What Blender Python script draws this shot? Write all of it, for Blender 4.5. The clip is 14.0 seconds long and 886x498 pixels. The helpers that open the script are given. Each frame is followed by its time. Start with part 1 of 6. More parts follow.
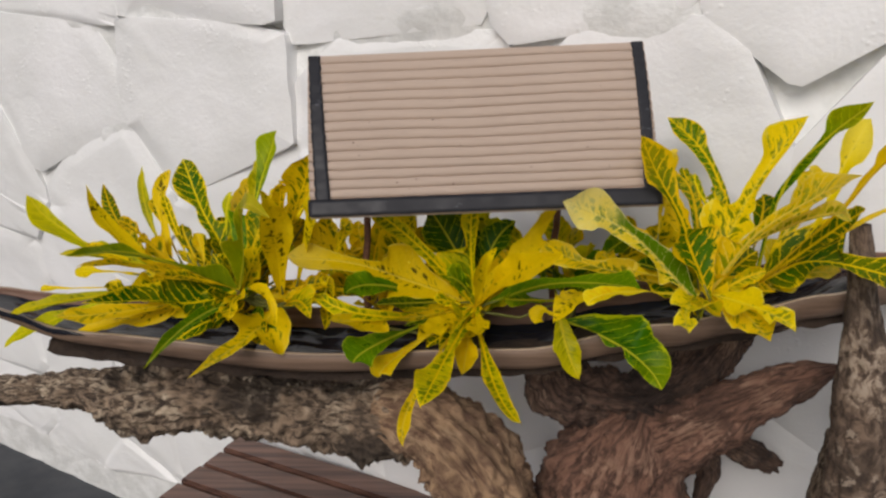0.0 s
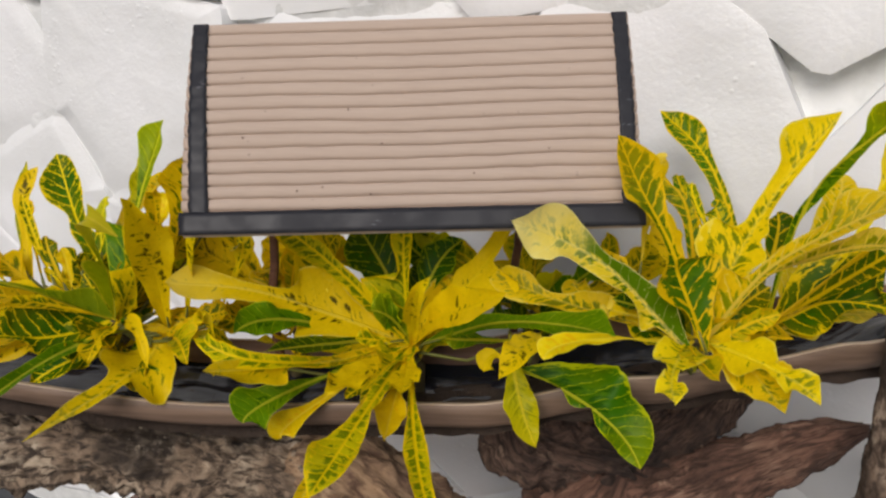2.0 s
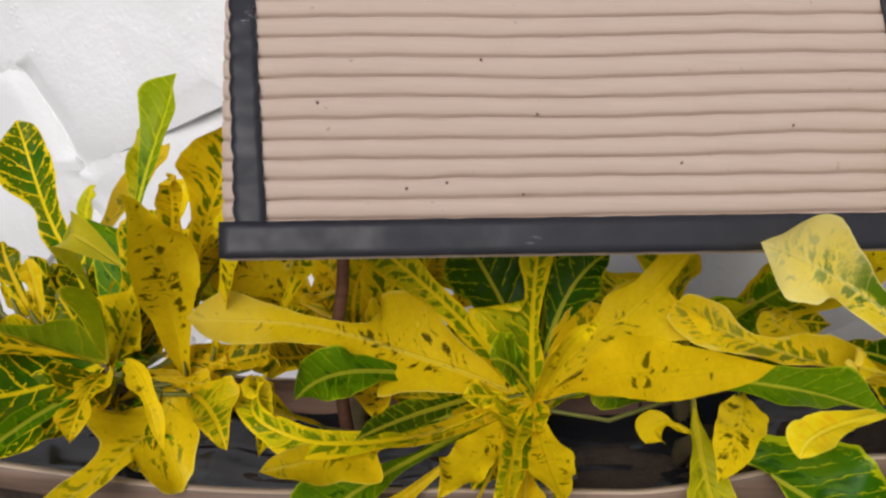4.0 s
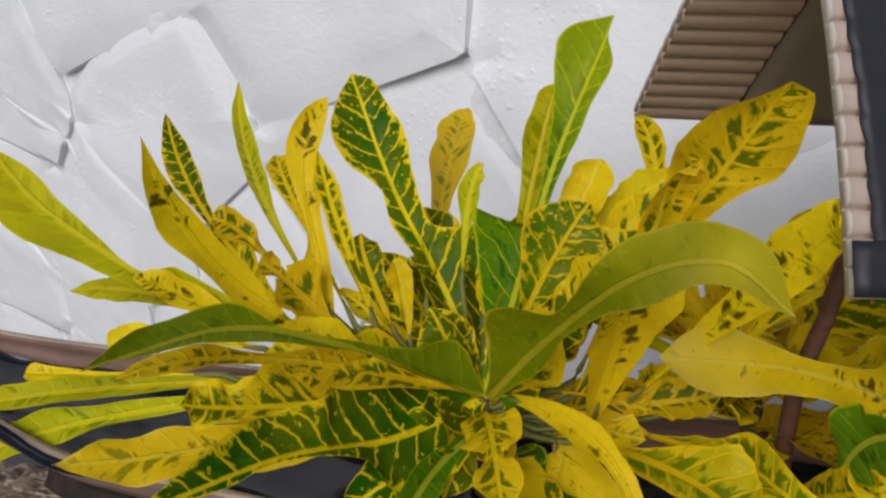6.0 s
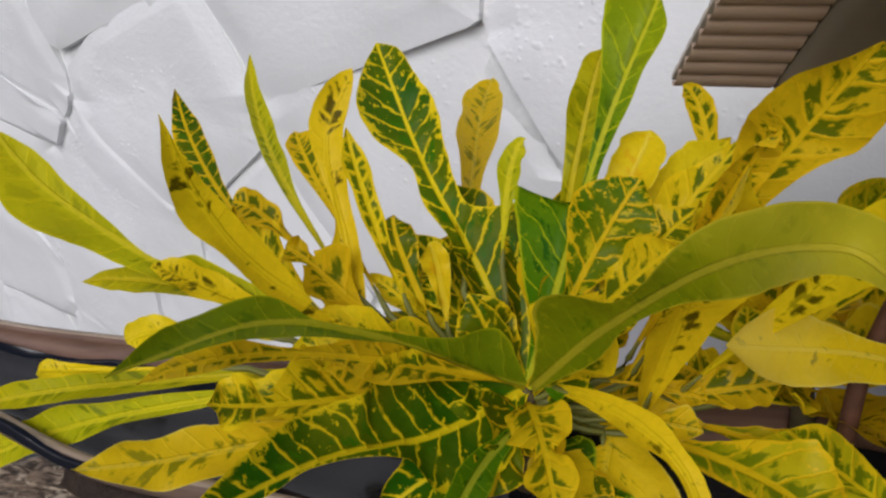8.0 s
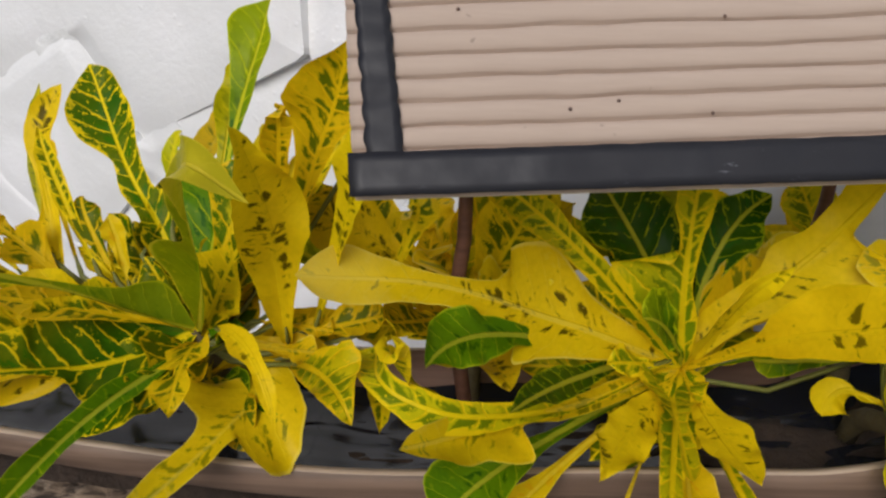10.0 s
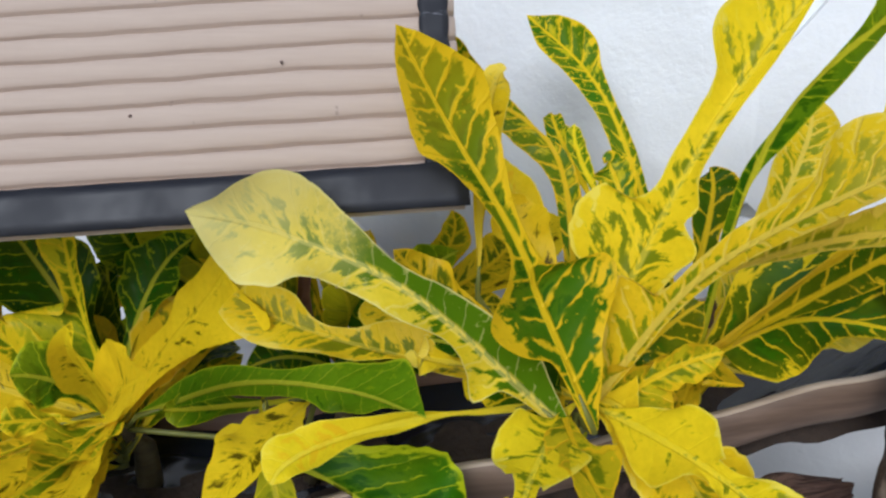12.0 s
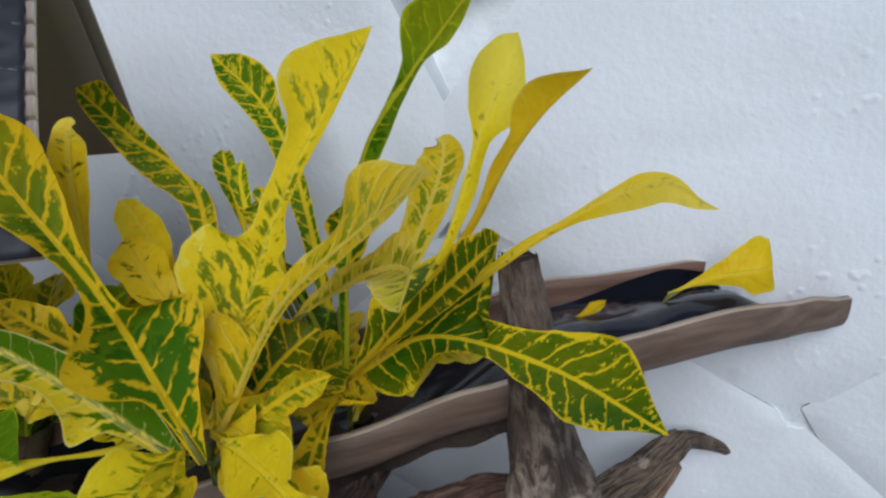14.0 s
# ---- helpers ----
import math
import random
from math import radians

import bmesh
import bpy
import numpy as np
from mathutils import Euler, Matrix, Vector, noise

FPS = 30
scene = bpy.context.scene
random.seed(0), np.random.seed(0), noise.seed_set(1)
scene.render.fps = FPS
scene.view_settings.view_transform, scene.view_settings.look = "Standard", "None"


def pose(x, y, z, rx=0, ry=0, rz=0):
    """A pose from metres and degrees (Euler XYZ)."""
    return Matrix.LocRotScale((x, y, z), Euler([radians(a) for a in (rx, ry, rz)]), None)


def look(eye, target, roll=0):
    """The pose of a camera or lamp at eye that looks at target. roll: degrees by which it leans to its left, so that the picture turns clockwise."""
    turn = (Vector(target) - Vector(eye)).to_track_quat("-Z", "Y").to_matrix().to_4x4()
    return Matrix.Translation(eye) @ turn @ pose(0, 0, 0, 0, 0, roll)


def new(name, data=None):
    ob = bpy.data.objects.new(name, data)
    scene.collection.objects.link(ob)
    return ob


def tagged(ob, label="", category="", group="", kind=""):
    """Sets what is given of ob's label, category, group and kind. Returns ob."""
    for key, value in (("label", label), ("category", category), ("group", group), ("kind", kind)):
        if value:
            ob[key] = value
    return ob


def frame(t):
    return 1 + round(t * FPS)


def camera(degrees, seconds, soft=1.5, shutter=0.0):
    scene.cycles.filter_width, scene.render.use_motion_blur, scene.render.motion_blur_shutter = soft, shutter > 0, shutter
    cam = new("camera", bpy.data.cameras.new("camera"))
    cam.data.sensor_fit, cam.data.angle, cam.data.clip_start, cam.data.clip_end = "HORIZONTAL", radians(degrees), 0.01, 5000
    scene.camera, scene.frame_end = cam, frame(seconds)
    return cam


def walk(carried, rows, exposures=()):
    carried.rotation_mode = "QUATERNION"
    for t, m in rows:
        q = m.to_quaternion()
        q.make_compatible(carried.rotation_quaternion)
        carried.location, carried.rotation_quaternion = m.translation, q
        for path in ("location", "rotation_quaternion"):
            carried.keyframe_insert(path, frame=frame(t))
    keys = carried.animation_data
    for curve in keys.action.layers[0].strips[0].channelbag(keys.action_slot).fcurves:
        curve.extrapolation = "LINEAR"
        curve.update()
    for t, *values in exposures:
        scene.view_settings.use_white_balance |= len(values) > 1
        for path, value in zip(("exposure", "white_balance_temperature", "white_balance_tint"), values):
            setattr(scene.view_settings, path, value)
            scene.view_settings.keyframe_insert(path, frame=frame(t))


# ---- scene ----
cam = camera(61.3, 14.0, soft=2.4)
PATH = [
    (0, (0.039, -0.095, 1.471), (-0.033, 1.805, 0.849), -0.5),
    (0.5, (0.047, -0.049, 1.455), (-0.053, 1.847, 0.826), -0.2),
    (1, (0.066, 0.001, 1.45), (-0.054, 1.891, 0.804), -0.0),
    (1.5, (0.1, 0.043, 1.458), (0.012, 1.934, 0.814), -0.4),
    (2, (0.107, 0.101, 1.442), (0.021, 1.993, 0.798), 0.3),
    (2.2, (0.104, 0.125, 1.431), (0.007, 2.014, 0.781), 0.3),
    (4.3, (-0.048, 0.336, 1.402), (-0.045, 2.191, 0.655), 1.7),
    (4.5, (-0.067, 0.345, 1.402), (-0.07, 2.196, 0.644), 1.7),
    (5, (-0.116, 0.369, 1.394), (-0.139, 2.215, 0.625), 2.1),
    (5.5, (-0.185, 0.4, 1.38), (-0.241, 2.236, 0.59), 3.1),
    (6, (-0.251, 0.436, 1.367), (-0.384, 2.255, 0.547), 2.4),
    (6.5, (-0.304, 0.469, 1.357), (-0.469, 2.271, 0.504), 2.7),
    (7, (-0.311, 0.48, 1.347), (-0.477, 2.27, 0.471), 2.1),
    (7.2, (-0.306, 0.48, 1.349), (-0.444, 2.268, 0.464), 1.9),
    (9.3, (-0.157, 0.397, 1.366), (-0.288, 2.189, 0.488), 0.8),
    (9.5, (-0.13, 0.389, 1.358), (-0.254, 2.215, 0.551), -0.8),
    (10, (-0.078, 0.369, 1.359), (-0.172, 2.209, 0.581), -0.4),
    (10.5, (-0.003, 0.368, 1.362), (-0.073, 2.222, 0.615), -0.9),
    (11, (0.076, 0.367, 1.364), (0.022, 2.222, 0.618), -1.4),
    (11.5, (0.154, 0.378, 1.367), (0.17, 2.226, 0.602), -1.4),
    (12, (0.219, 0.389, 1.365), (0.307, 2.246, 0.628), -0.7),
    (12.5, (0.265, 0.394, 1.367), (0.427, 2.248, 0.635), -0.4),
    (13, (0.304, 0.392, 1.374), (0.546, 2.238, 0.645), 0.0),
    (13.5, (0.342, 0.391, 1.382), (0.658, 2.228, 0.659), -0.9),
    (14, (0.349, 0.356, 1.383), (0.749, 2.181, 0.669), -0.5),
]
EXPOSURE = [(0, -0.66, 6430, 13), (1.0, -0.49, 6380, 13), (2.2, -0.49, 6380, 13), (4.4, -0.34, 6130, 14), (5.5, -0.53, 6040, 13), (7.0, -0.8, 5820, 14), (9.5, -0.55, 6180, 13), (10.5, -0.45, 6180, 12), (11.5, -0.23, 5590, 11), (12.5, -0.44, 5440, 8), (14.0, -0.82, 5290, 8)]
walk(cam, [(t, look(eye, target, roll)) for t, eye, target, roll in PATH], EXPOSURE)

# ---- light ----
world = bpy.data.worlds.new("sky")
scene.world = world
world.use_nodes = True
wt = world.node_tree
sky = wt.nodes.new("ShaderNodeTexSky")
sky.sky_type, sky.sun_disc = "NISHITA", False
sky.sun_elevation, sky.sun_rotation = radians(37), radians(199)
sky.air_density, sky.dust_density, sky.ozone_density = 1.0, 3.0, 1.0
wt.links.new(sky.outputs["Color"], wt.nodes["Background"].inputs["Color"])
wt.nodes["Background"].inputs["Strength"].default_value = 0.088
sun_data = bpy.data.lights.new("sun", "SUN")
sun_data.energy, sun_data.angle, sun_data.color = 2.85, radians(36), (1.0, 0.96, 0.9)
sun = new("sun", sun_data)
sun.matrix_world = look((-1.8, -4.4, 5.3), (0, 0.8, 1.1))
scene.view_settings.exposure = 0.0


# ---- materials ----
class Net:
    """A small wrapper to chain shader nodes."""

    def __init__(self, name):
        self.mat = bpy.data.materials.new(name)
        self.mat.use_nodes = True
        self.nt = self.mat.node_tree
        self.bsdf = self.nt.nodes["Principled BSDF"]
        self.out = self.nt.nodes["Material Output"]

    def node(self, kind, **props):
        n = self.nt.nodes.new(kind)
        for k, v in props.items():
            setattr(n, k, v)
        return n

    def plug(self, value, socket):
        if isinstance(value, bpy.types.NodeSocket):
            self.nt.links.new(value, socket)
        elif value is not None:
            socket.default_value = value

    def math(self, op, a, b=None, c=None, clamp=False):
        n = self.node("ShaderNodeMath", operation=op, use_clamp=clamp)
        for i, v in enumerate((a, b, c)):
            self.plug(v, n.inputs[i])
        return n.outputs[0]

    def ramp(self, value, lo, hi, to_lo=0.0, to_hi=1.0):
        n = self.node("ShaderNodeMapRange", interpolation_type="SMOOTHSTEP")
        for i, v in enumerate((value, lo, hi, to_lo, to_hi)):
            self.plug(v, n.inputs[i])
        return n.outputs[0]

    def noise(self, vector, scale, detail=4.0, rough=0.55, distort=0.0):
        n = self.node("ShaderNodeTexNoise")
        self.plug(vector, n.inputs["Vector"])
        n.inputs["Scale"].default_value, n.inputs["Detail"].default_value = scale, detail
        n.inputs["Roughness"].default_value, n.inputs["Distortion"].default_value = rough, distort
        return n.outputs["Fac"]

    def mix(self, fac, a, b):
        n = self.node("ShaderNodeMix", data_type="RGBA")
        self.plug(fac, n.inputs[0])
        for v, i in ((a, 6), (b, 7)):
            self.plug((*v, 1.0) if isinstance(v, tuple) else v, n.inputs[i])
        return n.outputs[2]

    def place(self):
        return self.node("ShaderNodeTexCoord").outputs["Object"]

    def world_place(self):
        return self.node("ShaderNodeNewGeometry").outputs["Position"]

    def scaled(self, vector, s):
        n = self.node("ShaderNodeVectorMath", operation="MULTIPLY")
        self.plug(vector, n.inputs[0])
        n.inputs[1].default_value = s
        return n.outputs[0]

    def bump(self, height, strength, distance, normal=None):
        n = self.node("ShaderNodeBump")
        n.inputs["Strength"].default_value, n.inputs["Distance"].default_value = strength, distance
        self.plug(height, n.inputs["Height"])
        if normal is not None:
            self.plug(normal, n.inputs["Normal"])
        return n.outputs[0]

    def surface(self, colour, rough, normal=None, metal=0.0, coat=0.0):
        self.plug((*colour, 1.0) if isinstance(colour, tuple) else colour, self.bsdf.inputs["Base Color"])
        self.plug(rough, self.bsdf.inputs["Roughness"])
        self.plug(normal, self.bsdf.inputs["Normal"])
        self.bsdf.inputs["Metallic"].default_value = metal
        self.bsdf.inputs["Coat Weight"].default_value = coat
        return self.mat


YELLOW, DEEP, PALE = (0.90, 0.65, 0.014), (0.86, 0.52, 0.009), (0.92, 0.75, 0.12)
GREEN, DARK, OLIVE, SPOT = (0.034, 0.118, 0.005), (0.022, 0.080, 0.005), (0.26, 0.30, 0.010), (0.13, 0.10, 0.007)


def leaf_material(name, blade, vein, blotch, vein_width=0.10, cover=0.0, edge=0.0, half=0.0, sheen=0.36, tipped=0.0, veined=1.0, foot=None):
    """blade: ground colour; vein: midrib and side veins; blotch: patches between the veins, over the share cover;
    edge: how far the vein colour creeps in from the margin; half: one side of the blade in the blotch colour;
    tipped: how far the blade pales to the vein colour towards its tip; foot: the colour of the lobes at its base."""
    net = Net("leaf_" + name)
    uv = net.node("ShaderNodeUVMap", uv_map="UVMap").outputs[0]
    sep = net.node("ShaderNodeSeparateXYZ")
    net.plug(uv, sep.inputs[0])
    s, v = sep.outputs[0], net.math("SUBTRACT", sep.outputs[1], 0.5)
    msep = net.node("ShaderNodeSeparateXYZ")
    net.plug(net.node("ShaderNodeUVMap", uv_map="margin").outputs[0], msep.inputs[0])
    rim, far = msep.outputs[0], msep.outputs[1]
    rnd = net.node("ShaderNodeObjectInfo").outputs["Random"]
    shift = net.node("ShaderNodeCombineXYZ")
    for i in range(3):
        net.plug(net.math("MULTIPLY", rnd, (37.0, 19.0, 53.0)[i]), shift.inputs[i])
    add = net.node("ShaderNodeVectorMath", operation="ADD")
    net.plug(uv, add.inputs[0]), net.plug(shift.outputs[0], add.inputs[1])
    where = add.outputs[0]
    wob, fine, wide = net.noise(where, 9.0, 3.0), net.noise(where, 34.0, 4.0, 0.65), net.noise(where, 3.5, 2.0)
    out, side = net.math("ABSOLUTE", v), net.math("SIGN", v)
    phase = net.math("MULTIPLY", net.math("SUBTRACT", s, net.math("MULTIPLY", out, 0.85)), 17.0)
    phase = net.math("ADD", phase, net.math("MULTIPLY", side, 0.23))
    phase = net.math("ADD", phase, net.math("ADD", net.math("MULTIPLY", wob, 1.25), net.math("MULTIPLY", fine, 0.22)))
    wave = net.math("PINGPONG", phase, 0.5)
    width = net.math("MULTIPLY", net.ramp(fine, 0.3, 0.72, 0.45, 1.35), vein_width)
    lateral = net.ramp(wave, net.math("MULTIPLY", width, 0.3), width, 1.0, 0.0)
    lateral = net.math("MULTIPLY", lateral, net.ramp(net.noise(where, 18.0, 2.0, 0.55), 0.33, 0.47, 0.0, veined))
    # small flecks of the vein colour gather towards the margin and the tip
    fleck = net.ramp(net.math("ADD", net.noise(where, 48.0, 3.0, 0.6), net.math("ADD", net.math("MULTIPLY", net.math("POWER", rim, 2.0), 0.13), net.math("MULTIPLY", far, 0.09))), 0.70, 0.76, 0.0, 0.8)
    line = net.math("ADD", net.math("MULTIPLY", net.math("SUBTRACT", 1.15, far), 0.0085), net.math("MULTIPLY", fine, 0.008))
    midrib = net.ramp(out, net.math("MULTIPLY", line, 0.5), line, 1.0, 0.0)
    patchy = net.node("ShaderNodeCombineXYZ")
    net.plug(net.math("MULTIPLY", phase, 0.6), patchy.inputs[0])
    net.plug(net.math("MULTIPLY", v, 8.0), patchy.inputs[1])
    net.plug(net.math("MULTIPLY", rnd, 41.0), patchy.inputs[2])
    grain = net.math("ADD", net.math("MULTIPLY", net.noise(patchy.outputs[0], 2.7, 3.0, 0.55), 0.86), net.math("MULTIPLY", fine, 0.14))
    grain = net.math("ADD", grain, net.math("MULTIPLY", net.math("SUBTRACT", wide, 0.5), 0.35))
    inner = net.math("SUBTRACT", grain, net.math("MULTIPLY", net.math("POWER", rim, 2.0), 0.14))
    lim = 0.62 - 0.3 * cover
    spots = net.math("MULTIPLY", net.ramp(inner, lim - 0.03, lim + 0.06), net.ramp(wave, 0.05, 0.17))
    if cover <= 0:
        spots = net.math("MULTIPLY", spots, 0.0)
    if half > 0:
        sided = net.ramp(net.math("ADD", v, net.math("MULTIPLY", wob, 0.02)), 0.012, 0.024, 0.0, half)
        sided = net.math("MULTIPLY", sided, net.ramp(net.math("ADD", far, net.math("MULTIPLY", net.math("SUBTRACT", fine, 0.5), 0.35)), 0.60, 0.76, 1.0, 0.0))
        spots = net.math("MAXIMUM", spots, sided)
    tone = net.mix(net.ramp(net.noise(where, 4.0, 2.0), 0.3, 0.7, 0.0, 0.4), blade, tuple(0.6 * b + 0.4 * y for b, y in zip(blade, vein)))
    tone = net.mix(net.ramp(net.noise(where, 60.0, 3.0), 0.35, 0.7, 0.0, 0.25), tone, tuple(0.7 * c for c in blade))
    colour = net.mix(spots, tone, blotch)
    if foot is not None:
        colour = net.mix(net.ramp(net.math("ADD", far, net.math("MULTIPLY", net.math("SUBTRACT", grain, 0.5), 0.5)), 0.20, 0.46, 0.9, 0.0), colour, foot)
    if tipped > 0:
        colour = net.mix(net.ramp(net.math("ADD", far, net.math("MULTIPLY", net.math("SUBTRACT", wide, 0.5), 0.5)), 0.55, 1.0, 0.0, tipped), colour, vein)
    if edge > 0:
        rimmed = net.ramp(net.math("ADD", rim, net.math("MULTIPLY", net.math("SUBTRACT", grain, 0.5), 1.5)), 1.0 - edge, 1.15 - edge)
        colour = net.mix(rimmed, colour, vein)
    colour = net.mix(net.math("MULTIPLY", lateral, 0.9), colour, vein)
    colour = net.mix(net.math("MULTIPLY", fleck, 1.0 if veined > 0.9 else 0.3), colour, vein)
    pale = tuple(0.7 * c + 0.3 * p for c, p in zip(vein, PALE))
    colour = net.mix(net.math("MULTIPLY", midrib, 0.22 + 0.73 * veined), colour, pale)
    colour = net.mix(net.ramp(rim, 0.92, 0.975, 0.0, 0.75), colour, vein)
    hue = net.node("ShaderNodeHueSaturation")
    net.plug(net.math("ADD", 0.4885, net.math("MULTIPLY", rnd, 0.02)), hue.inputs["Hue"])
    hue.inputs["Saturation"].default_value = 1.06
    net.plug(net.math("ADD", 0.84, net.math("MULTIPLY", rnd, 0.16)), hue.inputs["Value"])
    net.plug(colour, hue.inputs["Color"])
    colour = hue.outputs[0]
    quilt = net.math("MULTIPLY", net.ramp(wave, 0.0, 0.5), 0.4 * veined)
    relief = net.math("ADD", net.math("MULTIPLY", fine, 0.25), net.math("SUBTRACT", quilt, net.math("ADD", net.math("MULTIPLY", lateral, 0.5), midrib)))
    normal = net.bump(relief, 0.5, 0.0016)
    net.surface(colour, net.ramp(fine, 0.2, 0.8, sheen - 0.06, sheen + 0.14), normal)
    net.bsdf.inputs["Specular IOR Level"].default_value = 0.11
    glow = net.node("ShaderNodeBsdfTranslucent")
    net.plug(colour, glow.inputs["Color"]), net.plug(normal, glow.inputs["Normal"])
    both = net.node("ShaderNodeMixShader")
    both.inputs[0].default_value = 0.27
    net.nt.links.new(net.bsdf.outputs[0], both.inputs[1])
    net.nt.links.new(glow.outputs[0], both.inputs[2])
    net.nt.links.new(both.outputs[0], net.out.inputs["Surface"])
    return net.mat


LEAF = {
    "green_vein": leaf_material("green_vein", GREEN, YELLOW, (0.065, 0.17, 0.005), 0.12, 0.2, 0.10),
    "green": leaf_material("green", (0.075, 0.20, 0.006), (0.62, 0.62, 0.03), GREEN, 0.06, 0.4, tipped=0.45, veined=0.75),
    "green_plain": leaf_material("green_plain", (0.085, 0.22, 0.006), (0.46, 0.55, 0.04), GREEN, 0.05, 0.2, veined=0.6),
    "dark_green": leaf_material("dark_green", DARK, (0.36, 0.42, 0.02), GREEN, 0.08, 0.3),
    "green_mottle": leaf_material("green_mottle", (0.06, 0.18, 0.006), YELLOW, (0.62, 0.55, 0.02), 0.14, 0.35, 0.14),
    "green_soft": leaf_material("green_soft", (0.045, 0.15, 0.005), (0.50, 0.56, 0.03), (0.03, 0.10, 0.005), 0.07, 0.3, 0.08, tipped=0.35, veined=0.7),
    "green_margin": leaf_material("green_margin", (0.060, 0.185, 0.005), YELLOW, GREEN, 0.15, 0.3, 0.30, tipped=0.35, foot=(0.055, 0.17, 0.005)),
    "olive_green": leaf_material("olive_green", (0.17, 0.26, 0.008), (0.42, 0.46, 0.02), (0.11, 0.20, 0.006), 0.05, 0.25, veined=0.6),
    "olive_tip": leaf_material("olive_tip", (0.21, 0.29, 0.009), (0.70, 0.62, 0.06), (0.12, 0.21, 0.006), 0.03, 0.2, tipped=0.9, veined=0.35),
    "olive": leaf_material("olive", (0.50, 0.50, 0.012), (0.80, 0.70, 0.04), OLIVE, 0.08, 0.35, tipped=0.6, veined=0.6),
    "olive_pale": leaf_material("olive_pale", (0.72, 0.64, 0.05), PALE, OLIVE, 0.14, 0.4, 0.3),
    "yellow_green": leaf_material("yellow_green", (0.64, 0.56, 0.010), YELLOW, (0.20, 0.25, 0.008), 0.10, 0.5, 0.2, foot=(0.17, 0.27, 0.008)),
    "mottled": leaf_material("mottled", (0.82, 0.61, 0.010), YELLOW, (0.14, 0.18, 0.008), 0.12, 0.55, 0.2),
    "yellow": leaf_material("yellow", (0.93, 0.67, 0.010), YELLOW, SPOT, 0.06, 0.26, veined=0.3),
    "yellow_vein": leaf_material("yellow_vein", (0.89, 0.65, 0.010), PALE, (0.30, 0.28, 0.010), 0.07, 0.36, tipped=0.3, veined=0.3),
    "yellow_spot": leaf_material("yellow_spot", (0.93, 0.68, 0.014), PALE, (0.22, 0.25, 0.010), 0.08, 0.42, 0.1, tipped=0.3, veined=0.3),
    "yellow_mottle": leaf_material("yellow_mottle", (0.92, 0.69, 0.015), PALE, (0.26, 0.32, 0.010), 0.12, 0.45, 0.2, tipped=0.8),
    "plain_yellow": leaf_material("plain_yellow", YELLOW, PALE, DEEP, 0.05, 0.2, tipped=0.3, veined=0.3),
    "bright_yellow": leaf_material("bright_yellow", (0.96, 0.68, 0.008), YELLOW, (0.20, 0.15, 0.008), 0.05, 0.16, veined=0.3),
    # the paling towards the tip also paints in the sheen there
    "pale_yellow": leaf_material("pale_yellow", (0.94, 0.70, 0.022), (0.95, 0.80, 0.16), SPOT, 0.05, 0.17, tipped=0.7, veined=0.3),
    # pale-tipped by nature; vein colour whitened further to paint light on the upturned tip
    "half_yellow": leaf_material("half_yellow", (0.95, 0.74, 0.05), (0.96, 0.86, 0.34), (0.10, 0.20, 0.006), 0.07, 0.46, 0.0, 1.0, tipped=1.0, veined=0.3),
    "ochre": leaf_material("ochre", (0.74, 0.57, 0.015), YELLOW, (0.42, 0.36, 0.015), 0.05, 0.2, veined=0.3),
}


def stalk_skin():
    net = Net("leaf_stalk")
    p = net.place()
    return net.surface(net.mix(net.noise(p, 90.0, 3.0), (0.09, 0.11, 0.018), (0.24, 0.23, 0.035)), 0.55, net.bump(net.noise(p, 160.0, 2.0), 0.3, 0.001))


def plaster_paint():
    net = Net("white_limewash")
    p = net.world_place()
    big, mid, fine = net.noise(p, 3.0, 3.0), net.noise(p, 22.0, 5.0, 0.6), net.noise(p, 130.0, 4.0, 0.6)
    colour = net.mix(net.ramp(big, 0.35, 0.68), (0.80, 0.81, 0.80), (0.88, 0.885, 0.89))
    colour = net.mix(net.ramp(mid, 0.60, 0.76, 0.0, 0.3), colour, (0.70, 0.71, 0.71))
    pimple = net.node("ShaderNodeTexVoronoi", feature="SMOOTH_F1")
    pimple.inputs["Scale"].default_value = 90.0
    net.plug(p, pimple.inputs["Vector"])
    lumps = net.math("MULTIPLY", net.ramp(pimple.outputs["Distance"], 0.05, 0.35, 1.0, 0.0), net.ramp(net.noise(p, 9.0, 3.0), 0.5, 0.66))
    normal = net.bump(net.math("ADD", mid, net.math("MULTIPLY", fine, 0.25)), 0.45, 0.006)
    normal = net.bump(lumps, 0.4, 0.003, normal)
    return net.surface(colour, 0.62, normal)


def joint_paint():
    net = Net("grey_white_joint")
    p = net.world_place()
    colour = net.mix(net.ramp(net.noise(p, 16.0, 4.0), 0.35, 0.65), (0.66, 0.67, 0.655), (0.82, 0.83, 0.82))
    return net.surface(colour, 0.8, net.bump(net.noise(p, 60.0, 5.0), 0.6, 0.006))


def floor_paint():
    net = Net("dark_grey_floor")
    p = net.world_place()
    colour = net.mix(net.ramp(net.noise(p, 5.0, 5.0), 0.3, 0.7), (0.030, 0.033, 0.040), (0.050, 0.054, 0.062))
    return net.surface(colour, net.ramp(net.noise(p, 12.0, 3.0), 0.3, 0.7, 0.4, 0.6), net.bump(net.noise(p, 220.0, 3.0), 0.2, 0.001))


# pale tone for the added, unseen ground that throws light upwards
def bounce_ground():
    net = Net("pale_bounce_ground")
    p = net.world_place()
    colour = net.mix(net.ramp(net.noise(p, 1.5, 5.0), 0.3, 0.7), (0.30, 0.29, 0.27), (0.40, 0.39, 0.365))
    return net.surface(colour, 0.85, net.bump(net.noise(p, 80.0, 4.0), 0.4, 0.003))


